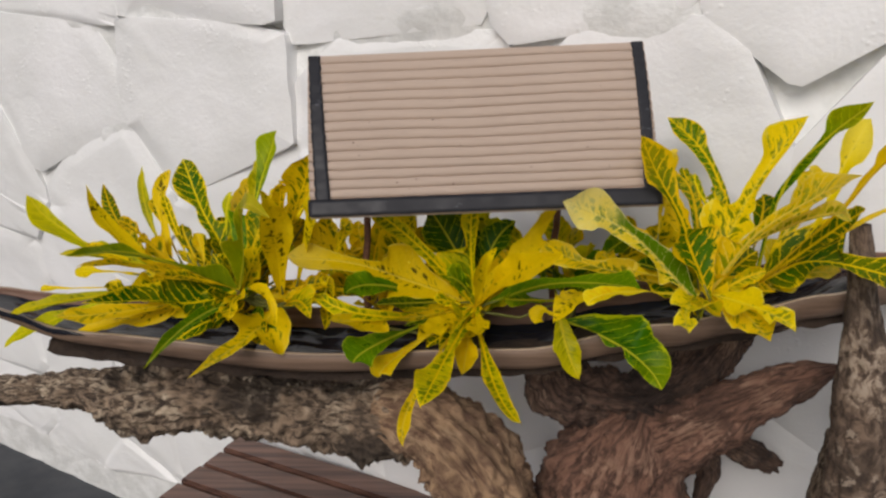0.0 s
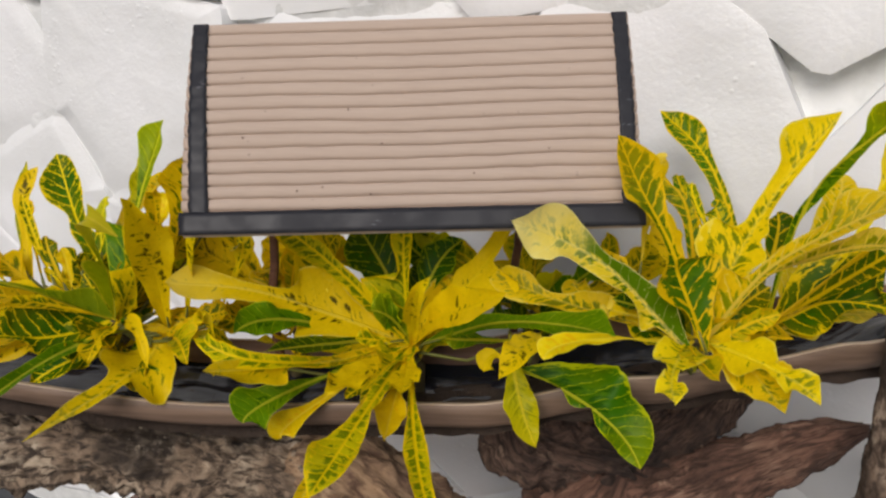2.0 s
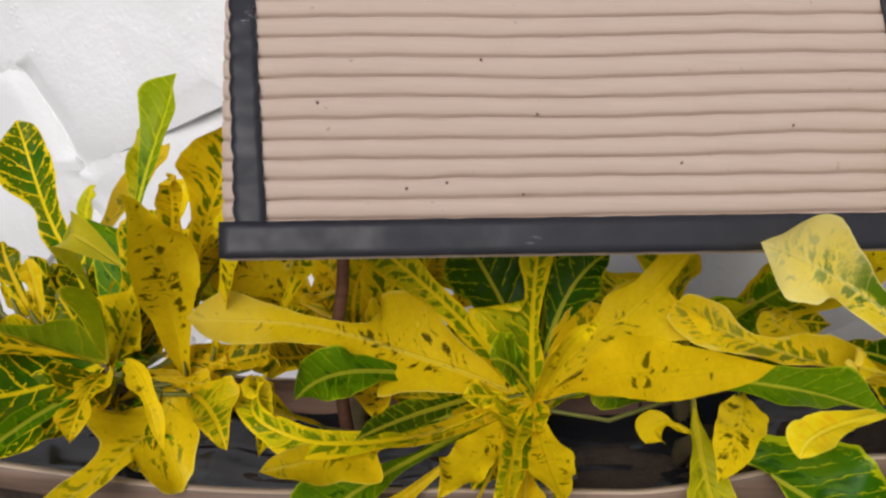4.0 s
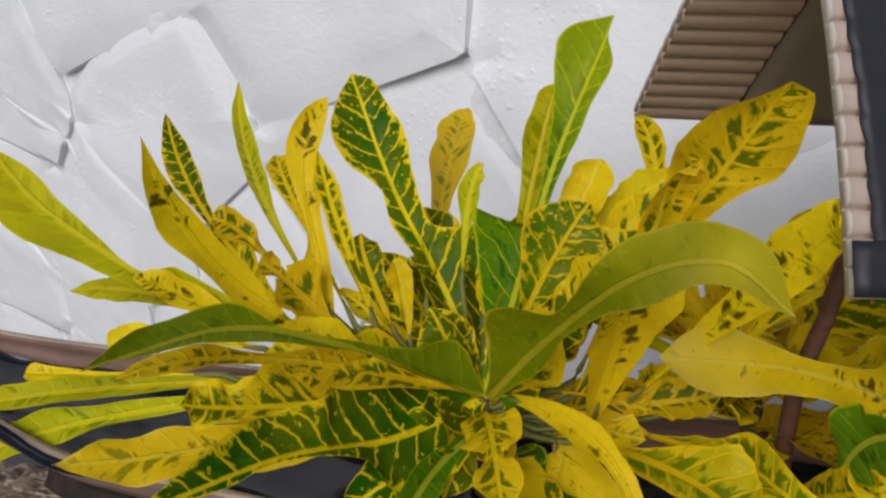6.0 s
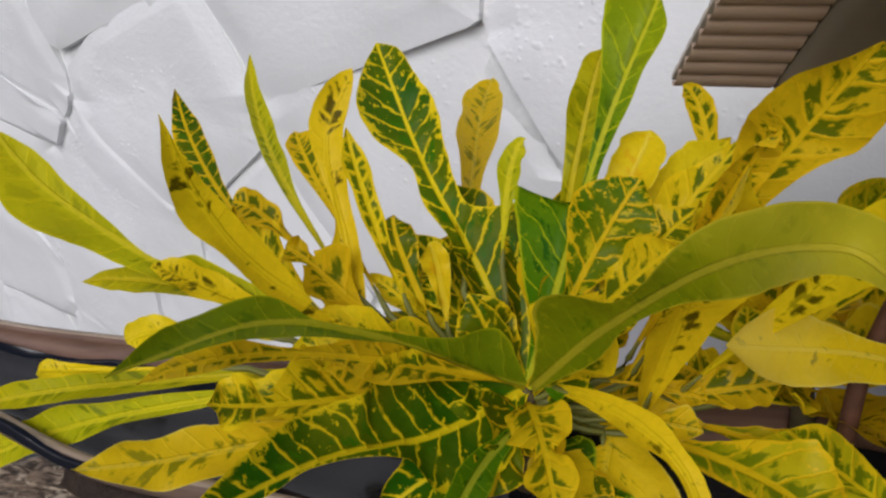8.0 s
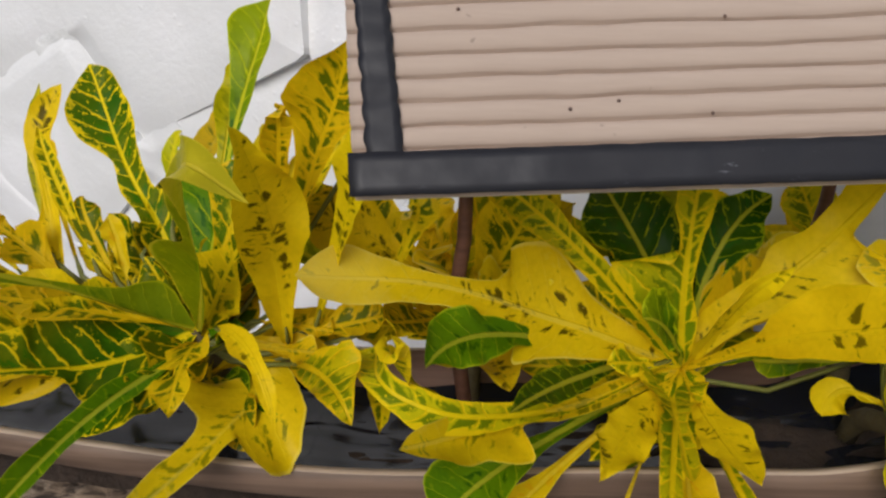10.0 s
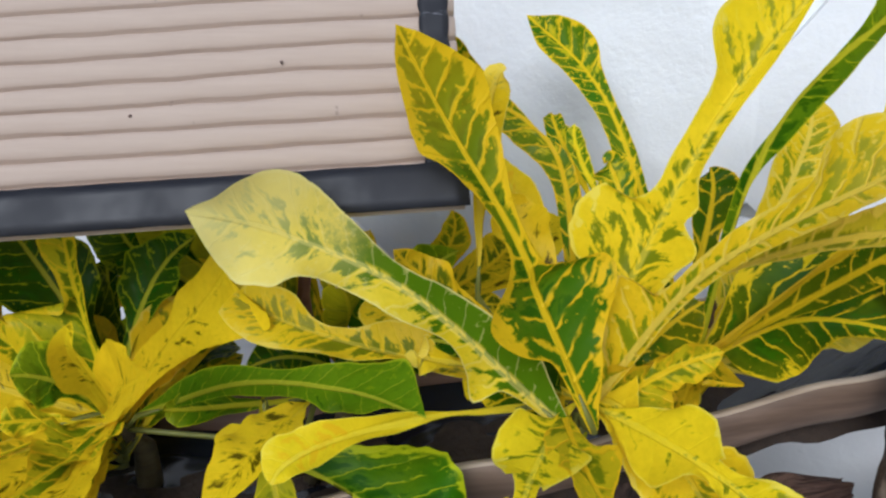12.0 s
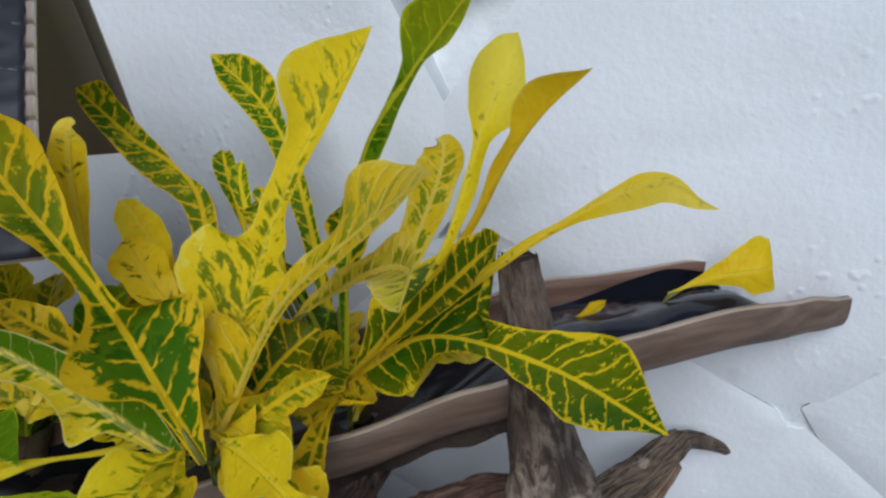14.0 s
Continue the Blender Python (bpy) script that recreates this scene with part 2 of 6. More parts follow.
def board(name, a, b, rough=0.85):
    """Brown paperboard with fibres along the ribs and faint stains."""
    net = Net(name)
    p = net.place()
    fibre = net.noise(net.scaled(p, (30.0, 400.0, 400.0)), 1.0, 4.0)
    stain = net.noise(p, 14.0, 4.0)
    colour = net.mix(net.math("ADD", net.math("MULTIPLY", fibre, 0.6), net.math("MULTIPLY", stain, 0.4)), a, b)
    speck = net.ramp(net.noise(p, 160.0, 2.0), 0.72, 0.78, 0.0, 0.5)
    colour = net.mix(speck, colour, tuple(0.45 * c for c in a))
    return net.surface(colour, rough, net.bump(fibre, 0.25, 0.0006))


def tape_black():
    net = Net("black_tape")
    p = net.place()
    scuff = net.math("MULTIPLY", net.ramp(net.noise(net.scaled(p, (60.0, 200.0, 200.0)), 1.0, 5.0, 0.7), 0.60, 0.70), net.ramp(net.noise(p, 20.0, 2.0), 0.50, 0.60))
    colour = net.mix(scuff, (0.010, 0.0105, 0.015), (0.22, 0.22, 0.25))
    return net.surface(colour, net.ramp(net.noise(p, 40.0, 3.0), 0.3, 0.7, 0.50, 0.68), net.bump(net.noise(p, 90.0, 3.0), 0.25, 0.0015))


def bark_material(name, dark, mid, light, stretch, stained=0.78):
    net = Net(name)
    p = net.place()
    uv = net.node("ShaderNodeUVMap", uv_map="UVMap").outputs[0]
    along = net.scaled(uv, stretch)
    ridges = net.noise(along, 1.0, 8.0, 0.68, 0.6)
    broad, fine = net.noise(p, 13.0, 4.0, 0.6), net.noise(p, 120.0, 5.0, 0.7)
    colour = net.mix(net.ramp(ridges, 0.36, 0.62), dark, mid)
    colour = net.mix(net.math("MULTIPLY", net.ramp(broad, 0.45, 0.7), net.ramp(ridges, 0.45, 0.62)), colour, light)
    colour = net.mix(net.ramp(fine, 0.62, 0.74, 0.0, 0.6), colour, tuple(0.4 * c for c in dark))
    stain = net.noise(p, 7.0, 5.0, 0.6)
    colour = net.mix(net.ramp(stain, 0.52, 0.60, 0.0, stained), colour, tuple(0.6 * c for c in dark))
    lichen = net.math("MULTIPLY", net.ramp(net.noise(p, 55.0, 4.0, 0.65), 0.58, 0.66), net.ramp(net.noise(p, 9.0, 3.0), 0.48, 0.6))
    colour = net.mix(net.math("MULTIPLY", lichen, 0.55), colour, tuple(min(0.75, 1.25 * c) for c in light))
    normal = net.bump(net.math("ADD", ridges, net.math("MULTIPLY", fine, 0.4)), 0.9, 0.006)
    return net.surface(colour, 0.88, normal)


def husk(name, a, b):
    net = Net(name)
    p = net.place()
    grain = net.noise(net.scaled(p, (5.0, 120.0, 120.0)), 1.0, 5.0, 0.6)
    blot = net.noise(p, 7.0, 4.0)
    colour = net.mix(net.ramp(grain, 0.3, 0.7), a, b)
    colour = net.mix(net.ramp(blot, 0.55, 0.75, 0.0, 0.45), colour, tuple(0.5 * c for c in a))
    return net.surface(colour, 0.6, net.bump(grain, 0.35, 0.0015))


def plastic():
    net = Net("black_plastic_sheet")
    p = net.place()
    fold = net.noise(net.scaled(p, (9.0, 26.0, 26.0)), 1.0, 2.0, 0.45, 0.6)
    mat = net.surface(net.mix(fold, (0.008, 0.009, 0.014), (0.014, 0.015, 0.021)), 0.15, net.bump(fold, 0.7, 0.005))
    net.bsdf.inputs["Specular IOR Level"].default_value = 0.38
    return mat


def soil_mix():
    net = Net("potting_soil")
    p = net.place()
    colour = net.mix(net.noise(p, 90.0, 5.0, 0.7), (0.012, 0.008, 0.006), (0.075, 0.048, 0.032))
    return net.surface(colour, 0.95, net.bump(net.noise(p, 140.0, 5.0, 0.7), 1.0, 0.006))


def bench_wood():
    net = Net("striped_brown_wood")
    p = net.place()
    grain = net.noise(net.scaled(p, (2.0, 60.0, 60.0)), 1.0, 4.0)
    colour = net.mix(net.ramp(grain, 0.3, 0.7), (0.055, 0.026, 0.019), (0.20, 0.105, 0.074))
    return net.surface(colour, 0.28, net.bump(grain, 0.2, 0.001), coat=0.3)


def stem_skin():
    net = Net("croton_stem")
    p = net.place()
    colour = net.mix(net.noise(net.scaled(p, (60.0, 60.0, 300.0)), 1.0, 4.0), (0.05, 0.035, 0.018), (0.15, 0.12, 0.045))
    return net.surface(colour, 0.75, net.bump(net.noise(p, 200.0, 3.0), 0.5, 0.002))


WHITE, JOINT, FLOOR, BOUNCE = plaster_paint(), joint_paint(), floor_paint(), bounce_ground()
BOARD, BOARD_DARK, LINER = board("paperboard", (0.41, 0.315, 0.250), (0.53, 0.425, 0.345)), board("paperboard_inside", (0.42, 0.30, 0.21), (0.54, 0.41, 0.30)), board("paperboard_liner", (0.27, 0.23, 0.17), (0.34, 0.29, 0.215))
CUT, TAPE = board("paperboard_cut_edge", (0.60, 0.52, 0.42), (0.74, 0.67, 0.58)), tape_black()
BARK = bark_material("driftwood_bark", (0.040, 0.027, 0.019), (0.30, 0.215, 0.145), (0.60, 0.50, 0.37), (14.0, 20.0, 1.0))
REDBARK = bark_material("driftwood_reddish", (0.060, 0.030, 0.020), (0.23, 0.118, 0.078), (0.35, 0.225, 0.155), (9.0, 24.0, 1.0), 0.5)
GREYBARK = bark_material("driftwood_greyed", (0.055, 0.036, 0.025), (0.23, 0.158, 0.110), (0.44, 0.355, 0.27), (13.0, 7.0, 1.0), 0.6)
DARKBARK = bark_material("driftwood_dark", (0.024, 0.014, 0.010), (0.125, 0.072, 0.050), (0.28, 0.19, 0.13), (11.0, 22.0, 1.0))
PEELED = bark_material("driftwood_peeled", (0.13, 0.072, 0.045), (0.40, 0.26, 0.15), (0.58, 0.42, 0.27), (8.0, 14.0, 1.0), 0.25)
HUSK, HUSK_IN, PLASTIC, SOIL = husk("dry_sheath", (0.115, 0.072, 0.047), (0.215, 0.142, 0.098)), husk("dry_sheath_inside", (0.13, 0.065, 0.04), (0.22, 0.12, 0.08)), plastic(), soil_mix()
HUSK_RIM = husk("dry_sheath_rim", (0.36, 0.27, 0.19), (0.50, 0.40, 0.30))
BENCH, STEM, STALK = bench_wood(), stem_skin(), stalk_skin()
STICK = husk("brown_stick", (0.10, 0.04, 0.025), (0.17, 0.075, 0.045))
SPECK = husk("dark_speck", (0.10, 0.06, 0.05), (0.16, 0.10, 0.08))


# ---- building helpers ----
def mesh_object(name, bm, material, parent=None, label="", smooth=True):
    data = bpy.data.meshes.new(name)
    bmesh.ops.recalc_face_normals(bm, faces=bm.faces)
    bm.to_mesh(data)
    bm.free()
    for m in material if isinstance(material, (list, tuple)) else (material,):
        data.materials.append(m)
    if smooth:
        data.polygons.foreach_set("use_smooth", [True] * len(data.polygons))
    ob = new(name, data)
    if parent is not None:
        ob.parent = parent
        ob.matrix_parent_inverse = parent.matrix_basis.inverted()
    if label:
        tagged(ob, label)
    return ob


def part(name, bm, material, parent, label="", smooth=True):
    return mesh_object(name, bm, material, parent, label, smooth)


def thing(name, at, label, category, group="", kind=""):
    ob = new(name)
    ob.matrix_basis = Matrix.Translation(at)
    return tagged(ob, label, category, group, kind)


def glide(knots, t):
    """A smooth curve through (position, value) knots."""
    if t <= knots[0][0]:
        return knots[0][1]
    for (a, p), (b, q) in zip(knots, knots[1:]):
        if t <= b:
            k = (t - a) / (b - a)
            k = k * k * (3 - 2 * k)
            return p + (q - p) * k
    return knots[-1][1]


def sheet(bm, rows, closed=False, material=0):
    """Quads over rows of vertices."""
    for a, b in zip(rows, rows[1:]):
        n = len(a)
        for i in range(n if closed else n - 1):
            j = (i + 1) % n
            f = bm.faces.new((a[i], a[j], b[j], b[i]))
            f.material_index = material


def box(bm, lo, hi, turn=Matrix()):
    made = bmesh.ops.create_cube(bm, size=1.0)["verts"]
    lo, hi = Vector(lo), Vector(hi)
    for v in made:
        v.co = turn @ Vector([lo[i] + (v.co[i] + 0.5) * (hi[i] - lo[i]) for i in range(3)])
    return made


def tube(bm, spine, sides=8, caps=True):
    """A round bar along (point, radius) pairs."""
    rows = []
    for i, (p, r) in enumerate(spine):
        a, b = spine[max(i - 1, 0)][0], spine[min(i + 1, len(spine) - 1)][0]
        ahead = (Vector(b) - Vector(a)).normalized()
        x = ahead.cross((0.13, 0.2, 0.97) if abs(ahead.z) < 0.9 else (0.9, 0.1, 0.0)).normalized()
        y = ahead.cross(x)
        rows.append([bm.verts.new(Vector(p) + r * (math.cos(w) * x + math.sin(w) * y)) for w in (2 * math.pi * k / sides for k in range(sides))])
    sheet(bm, rows, closed=True)
    if caps:
        bm.faces.new(rows[0]), bm.faces.new(rows[-1])


# ---- floor and wall ----
def ground():
    bm = bmesh.new()
    for x, y in ((-60, -0.9), (60, -0.9), (60, 60), (-60, 60)):
        bm.verts.new((x, y, 0))
    bm.faces.new(bm.verts)
    tagged(mesh_object("floor", bm, FLOOR), "smooth dark grey painted floor", "floor", kind="structure")
    # pale ground behind the camera is unseen, added to bounce light onto the leaves
    bm = bmesh.new()
    for x, y in ((-60, -60), (60, -60), (60, -0.9), (-60, -0.9)):
        bm.verts.new((x, y, -0.02))
    bm.faces.new(bm.verts)
    tagged(mesh_object("ground", bm, BOUNCE), "unseen pale ground added to bounce light onto the leaves", "ground", kind="structure")


ground()
ALONG, OUT = Vector((0.8872, -0.4613, 0.0)), Vector((-0.4613, -0.8872, 0.0))


def on_wall(s, z, proud=0.0):
    """A point of the wall: s metres along it, at height z, standing proud of its face."""
    back = 0.11 * max(0.0, 1.1 - z) / 1.1
    return Vector((0, 1.18, z)) + ALONG * s + OUT * (proud - back)


def clip(poly, nx, nz, k):
    """The part of a convex polygon where nx * s + nz * z <= k."""
    made = []
    for (a, b), (c, d) in zip(poly, poly[1:] + poly[:1]):
        u, w = nx * a + nz * b - k, nx * c + nz * d - k
        if u <= 0:
            made.append((a, b))
        if (u < 0) != (w < 0):
            t = u / (u - w)
            made.append((a + t * (c - a), b + t * (d - b)))
    return made


# hollows left open where stones meet: along the wall, height, reach
PITS = ((-0.83, 1.455, 0.09), (-0.335, 1.445, 0.10), (0.105, 1.445, 0.11), (0.53, 1.43, 0.17), (-1.17, 1.15, 0.10), (-1.29, 1.08, 0.08), (-1.25, 0.54, 0.08), (-1.56, 0.40, 0.08))


def bed(s, z):
    """How far the mortar lies behind the stones' faces: nearly flush, deep in the hollows."""
    level = -0.0105 + 0.0095 * math.exp(-((z - 1.455) / 0.04) ** 2) * max(0.0, min(1.0, (s + 1.2) / 0.2))
    return level - sum(0.034 * math.exp(-((s - a) ** 2 + (z - b) ** 2) / (0.6 * r) ** 2) for a, b, r in PITS)


def stone_wall():
    rng = random.Random(5)
    wall = thing("wall_stone", (0, 1.18, 0), "white limewashed rough stone wall with shallow joints", "wall", kind="structure")
    bm = bmesh.new()
    rows = []
    for i in range(117):
        z = 2.9 * i / 116
        rows.append([bm.verts.new(on_wall(-4.0 + 6.4 * j / 260, z, bed(-4.0 + 6.4 * j / 260, z) + 0.005 * noise.noise((j * 0.3, z * 12, 1.0)) + 0.004 * noise.noise((j * 0.9, z * 40, 6.0)))) for j in range(261)])
    sheet(bm, rows)
    back = []
    for z in (0.0, 2.9):
        back.append([bm.verts.new(on_wall(-4.0 + 6.4 * j / 260, z, -0.35)) for j in range(261)])
    sheet(bm, back)
    sheet(bm, [rows[-1], back[-1]])
    for j in (0, -1):
        bm.faces.new([row[j] for row in rows] + [back[1][j], back[0][j]])
    part("mortar", bm, JOINT, wall, "grey-white mortar bed")
    # large stones in loose courses: (first, step, last) along the wall at each height
    sites = []
    for z, first, step, last in ((0.10, -3.8, 0.30, 2.3), (0.32, -3.65, 0.29, 2.3), (0.55, -3.75, 0.31, 2.3), (0.77, -3.9, 0.40, 2.3), (1.01, -3.95, 0.50, -1.4), (1.29, -3.58, 0.50, -1.5), (1.62, -3.58, 0.50, -1.0), (1.01, 1.55, 0.5, 2.3), (1.29, 1.28, 0.5, 2.3), (1.62, 1.05, 0.5, 2.3), (1.97, -3.8, 0.45, 2.3), (2.3, -3.6, 0.47, 2.3), (2.64, -3.8, 0.45, 2.3)):
        s = first
        while s < last:
            sites.append((s + rng.uniform(-0.04, 0.04), z + rng.uniform(-0.04, 0.04)))
            s += step
    sites += [(-1.08, 1.30), (-0.58, 1.29), (-0.09, 1.28), (0.30, 1.25), (0.78, 1.28), (-1.45, 1.0), (-0.95, 1.0), (-0.45, 0.99), (0.06, 1.0), (0.60, 0.93), (1.08, 1.00)]
    sites += [(-1.06, 1.60), (-0.57, 1.60), (-0.12, 1.57), (0.24, 1.62), (0.56, 1.62)]
    for a, b in sites:
        near = a > 0.0
        poly = [(a - 0.6, b - 0.6), (a + 0.6, b - 0.6), (a + 0.6, b + 0.6), (a - 0.6, b + 0.6)]
        for c, d in sites:
            if (c, d) != (a, b) and abs(c - a) < 1.0 and abs(d - b) < 1.0:
                nx, nz = c - a, d - b
                n = math.hypot(nx, nz)
                poly = clip(poly, nx / n, nz / n, (nx * (a + c) / 2 + nz * (b + d) / 2) / n + 0.002)
        poly = [(s, max(z, 0.002)) for s, z in poly if z > -0.2]
        # tiny edges are dropped
        poly = [p for i, p in enumerate(poly) if math.dist(p, poly[i - 1]) > 0.015]
        if len(poly) < 3:
            continue
        ms, mz = sum(p[0] for p in poly) / len(poly), sum(p[1] for p in poly) / len(poly)
        # corners are knocked off, so that small pits stay open between the stones
        cut = []
        for i, p in enumerate(poly):
            before, after = poly[i - 1], poly[(i + 1) % len(poly)]
            open_by = [r for c, d, r in PITS if math.dist(p, (c, d)) < 0.13 and b < d]
            wide = 0.10 if near and b < 1.2 else 0.12
            k, j = rng.uniform(0.02, wide), rng.uniform(0.02, wide)
            if open_by:
                k, j = (min(0.45, open_by[0] / max(0.05, math.dist(p, q))) * rng.uniform(0.9, 1.1) for q in (before, after))
            cut.append((p[0] + (before[0] - p[0]) * k, p[1] + (before[1] - p[1]) * k))
            cut.append((p[0] + (after[0] - p[0]) * j, p[1] + (after[1] - p[1]) * j))
        ts, tz, lift = rng.uniform(-0.05, 0.05), rng.uniform(-0.06, 0.03), rng.uniform(-0.003, 0.005)
        if near:
            ts, tz, lift = 0.08 * ts, 0.08 * tz, 0.0
        # two or three dressed facets meet on the face
        facets = [(rng.uniform(-0.07, 0.07), rng.uniform(-0.08, 0.06), rng.uniform(0.002, 0.012)) for _ in range(3)]
        # every side of the stone slopes off into the joint by its own amount
        drops = [rng.uniform(0.005, 0.012) if rng.random() < 0.5 else rng.uniform(0.001, 0.003) for _ in cut]
        bm = bmesh.new()
        rings = []
        steps = (1.0, 0.985, 0.96, 0.92, 0.87, 0.81, 0.80, 0.68, 0.56, 0.43, 0.3, 0.17, 0.06)
        for shrink in (None, *steps):
            ring = []
            for i, (s, z) in enumerate(cut):
                nxt = cut[(i + 1) % len(cut)]
                for k in range(6):
                    ps, pz = s + (nxt[0] - s) * k / 6, z + (nxt[1] - z) * k / 6
                    q = shrink or 1.0
                    ps, pz = ms + (ps - ms) * q, mz + (pz - mz) * q
                    rough = (0.016 * noise.noise((ps * 4.5, pz * 4.5, 2.0)) if near else 0.008 * noise.noise((ps * 7, pz * 7, a))) + 0.003 * noise.noise((ps * 26, pz * 26, b))
                    proud = 0.004 + lift + ts * (ps - ms) + tz * (pz - mz) + rough
                    proud -= 0.0 if near else max(0.0, *(fs * (ps - ms) + fz * (pz - mz) - fk for fs, fz, fk in facets))
                    proud = proud if proud > -0.006 else -0.006 + 0.15 * (proud + 0.006)
                    proud -= 0.003 * max(0.0, (q - 0.86) / 0.14) ** 2 if near else drops[i] * max(0.0, (q - 0.80 + 0.10 * noise.noise((ps * 5, pz * 5, a))) / 0.20)
                    ring.append(bm.verts.new(on_wall(ps, max(pz, 0.001), -0.06 if shrink is None else proud)))
            rings.append(ring)
        sheet(bm, rings, closed=True)
        bm.faces.new(rings[-1])
        edge = set(rings[1])
        for e in bm.edges:
            e.smooth = not (e.verts[0] in edge and e.verts[1] in edge)
        part("stone", bm, WHITE, wall)


stone_wall()


def bench():
    top = thing("wooden_bench", (-0.3, 1.4, 0.0), "low polished dark brown striped wooden bench by the wall", "bench")
    turn = Matrix.Translation((-0.545, 1.50, 0.0)) @ Matrix.Rotation(radians(-24), 4, "Z")
    for i in range(6):
        bm = bmesh.new()
        box(bm, (0.02, -0.068 * i - 0.064, 0.44), (1.1, -0.068 * i, 0.47 - 0.003 * (i % 2)), turn)
        bmesh.ops.bevel(bm, geom=bm.edges[:], offset=0.006, segments=2, affect="EDGES")
        part("slat", bm, BENCH, top, smooth=False)
    for x in (0.08, 1.0):
        bm = bmesh.new()
        box(bm, (x, -0.40, 0.38), (x + 0.05, -0.005, 0.44), turn)
        part("crossbar", bm, BENCH, top, smooth=False)
        for y in (-0.40, -0.06):
            bm = bmesh.new()
            box(bm, (x, y, 0.0), (x + 0.05, y + 0.05, 0.38), turn)
            part("leg", bm, BENCH, top, smooth=False)


bench()


# ---- driftwood ----
def limb(name, parent, knots, material, seed, rough=0.16, label="", sides=96, step=0.0035, ragged=0.0):
    """A gnarled length of wood through (x, y, z, radius) knots, with ridges along it and knobs."""
    pts = [Vector(k[:3]) for k in knots]
    spine = []
    for i in range(len(pts) - 1):
        p0, p1, p2, p3 = pts[max(i - 1, 0)], pts[i], pts[i + 1], pts[min(i + 2, len(pts) - 1)]
        n = max(3, int((p2 - p1).length / step))
        for k in range(n if i < len(pts) - 2 else n + 1):
            t = k / n
            p = 0.5 * (2 * p1 + (p2 - p0) * t + (2 * p0 - 5 * p1 + 4 * p2 - p3) * t * t + (3 * p1 - p0 - 3 * p2 + p3) * t ** 3)
            e = t * t * (3 - 2 * t)
            spine.append((p, knots[i][3] * (1 - e) + knots[i + 1][3] * e))
    bm = bmesh.new()
    uv = bm.loops.layers.uv.new("UVMap")
    rows, gone, flat = [], 0.0, {}
    x = None
    for i, (p, r) in enumerate(spine):
        ahead = (spine[min(i + 1, len(spine) - 1)][0] - spine[max(i - 1, 0)][0]).normalized()
        x = (x if x is not None else Vector((0.2, -0.9, 0.4)))
        x = (x - ahead * x.dot(ahead)).normalized()
        y = ahead.cross(x)
        gone += (p - spine[i - 1][0]).length if i else 0.0
        row = []
        for k in range(sides):
            w = 2 * math.pi * k / sides
            c, s = math.cos(w), math.sin(w)
            u, v, g = c * r, s * r, gone * 0.45 + seed
            lump = noise.noise((c * 1.3 + seed, s * 1.3, gone * 11)) * 1.3
            ridge = abs(noise.noise((u * 70, v * 70, g * 70))) * 1.3 + noise.noise((u * 130, v * 130, g * 130)) * 0.7 + noise.noise((u * 300, v * 300, g * 300)) * 0.45 + noise.noise((u * 620, v * 620, g * 620)) * 0.22
            q = r * (1 + rough * (lump + ridge - 0.35))
            slip = ragged * r * noise.noise((c * 2.2, s * 2.2, seed)) * (1 if i in (0, len(spine) - 1) else 0)
            v = bm.verts.new(p + q * (c * x + s * y) + ahead * slip)
            flat[v] = (gone * 4.0, k / sides)
            row.append(v)
        rows.append(row)
    sheet(bm, rows, closed=True)
    bm.faces.new(rows[0]), bm.faces.new(rows[-1])
    for f in bm.faces:
        for lp in f.loops:
            u, v = flat[lp.vert]
            lp[uv].uv = (u, abs(v * 2 - 1))
    return part(name, bm, material, parent, label)


wood = thing("driftwood_stump", (0.2, 0.8, 0.0), "gnarled brown driftwood stump holding up the long planter", "driftwood")
limb("limb", wood, [(-0.80, 0.86, 0.935, 0.014), (-0.599, 0.86, 0.938, 0.021), (-0.517, 0.85, 0.946, 0.028), (-0.439, 0.84, 0.938, 0.050), (-0.305, 0.83, 0.945, 0.050), (-0.175, 0.82, 0.938, 0.052), (-0.085, 0.81, 0.930, 0.054), (-0.03, 0.81, 0.905, 0.040)], BARK, 3.0, 0.26, "rough dark bark with pale peeled streaks")
limb("root", wood, [(-0.085, 0.805, 0.945, 0.036), (-0.02, 0.79, 0.938, 0.050), (0.045, 0.765, 0.885, 0.062), (0.075, 0.77, 0.79, 0.060), (0.09, 0.79, 0.60, 0.065), (0.06, 0.80, 0.30, 0.075), (0.0, 0.78, -0.03, 0.11)], PEELED, 8.0, 0.2, "pale peeled twisted root")
limb("trunk", wood, [(0.24, 0.84, -0.03, 0.17), (0.235, 0.83, 0.30, 0.13), (0.24, 0.82, 0.60, 0.12), (0.245, 0.82, 0.80, 0.105), (0.265, 0.815, 0.89, 0.075), (0.28, 0.82, 0.945, 0.03)], REDBARK, 12.0, 0.13, "reddish brown weathered trunk")
limb("limb", wood, [(0.25, 0.80, 0.87, 0.060), (0.357, 0.80, 0.936, 0.043), (0.422, 0.79, 0.983, 0.030), (0.470, 0.79, 1.006, 0.022), (0.512, 0.79, 1.020, 0.009)], REDBARK, 17.0, 0.18, ragged=0.6)
limb("limb", wood, [(0.255, 0.82, 0.925, 0.036), (0.327, 0.84, 0.968, 0.034), (0.373, 0.85, 1.017, 0.034), (0.405, 0.86, 1.075, 0.032)], DARKBARK, 21.0, 0.28, ragged=0.9)
limb("limb", wood, [(0.286, 0.83, 0.94, 0.036), (0.220, 0.84, 0.948, 0.036), (0.160, 0.84, 0.968, 0.042), (0.136, 0.845, 1.02, 0.028), (0.130, 0.85, 1.06, 0.020)], DARKBARK, 27.0, 0.34, ragged=0.9)
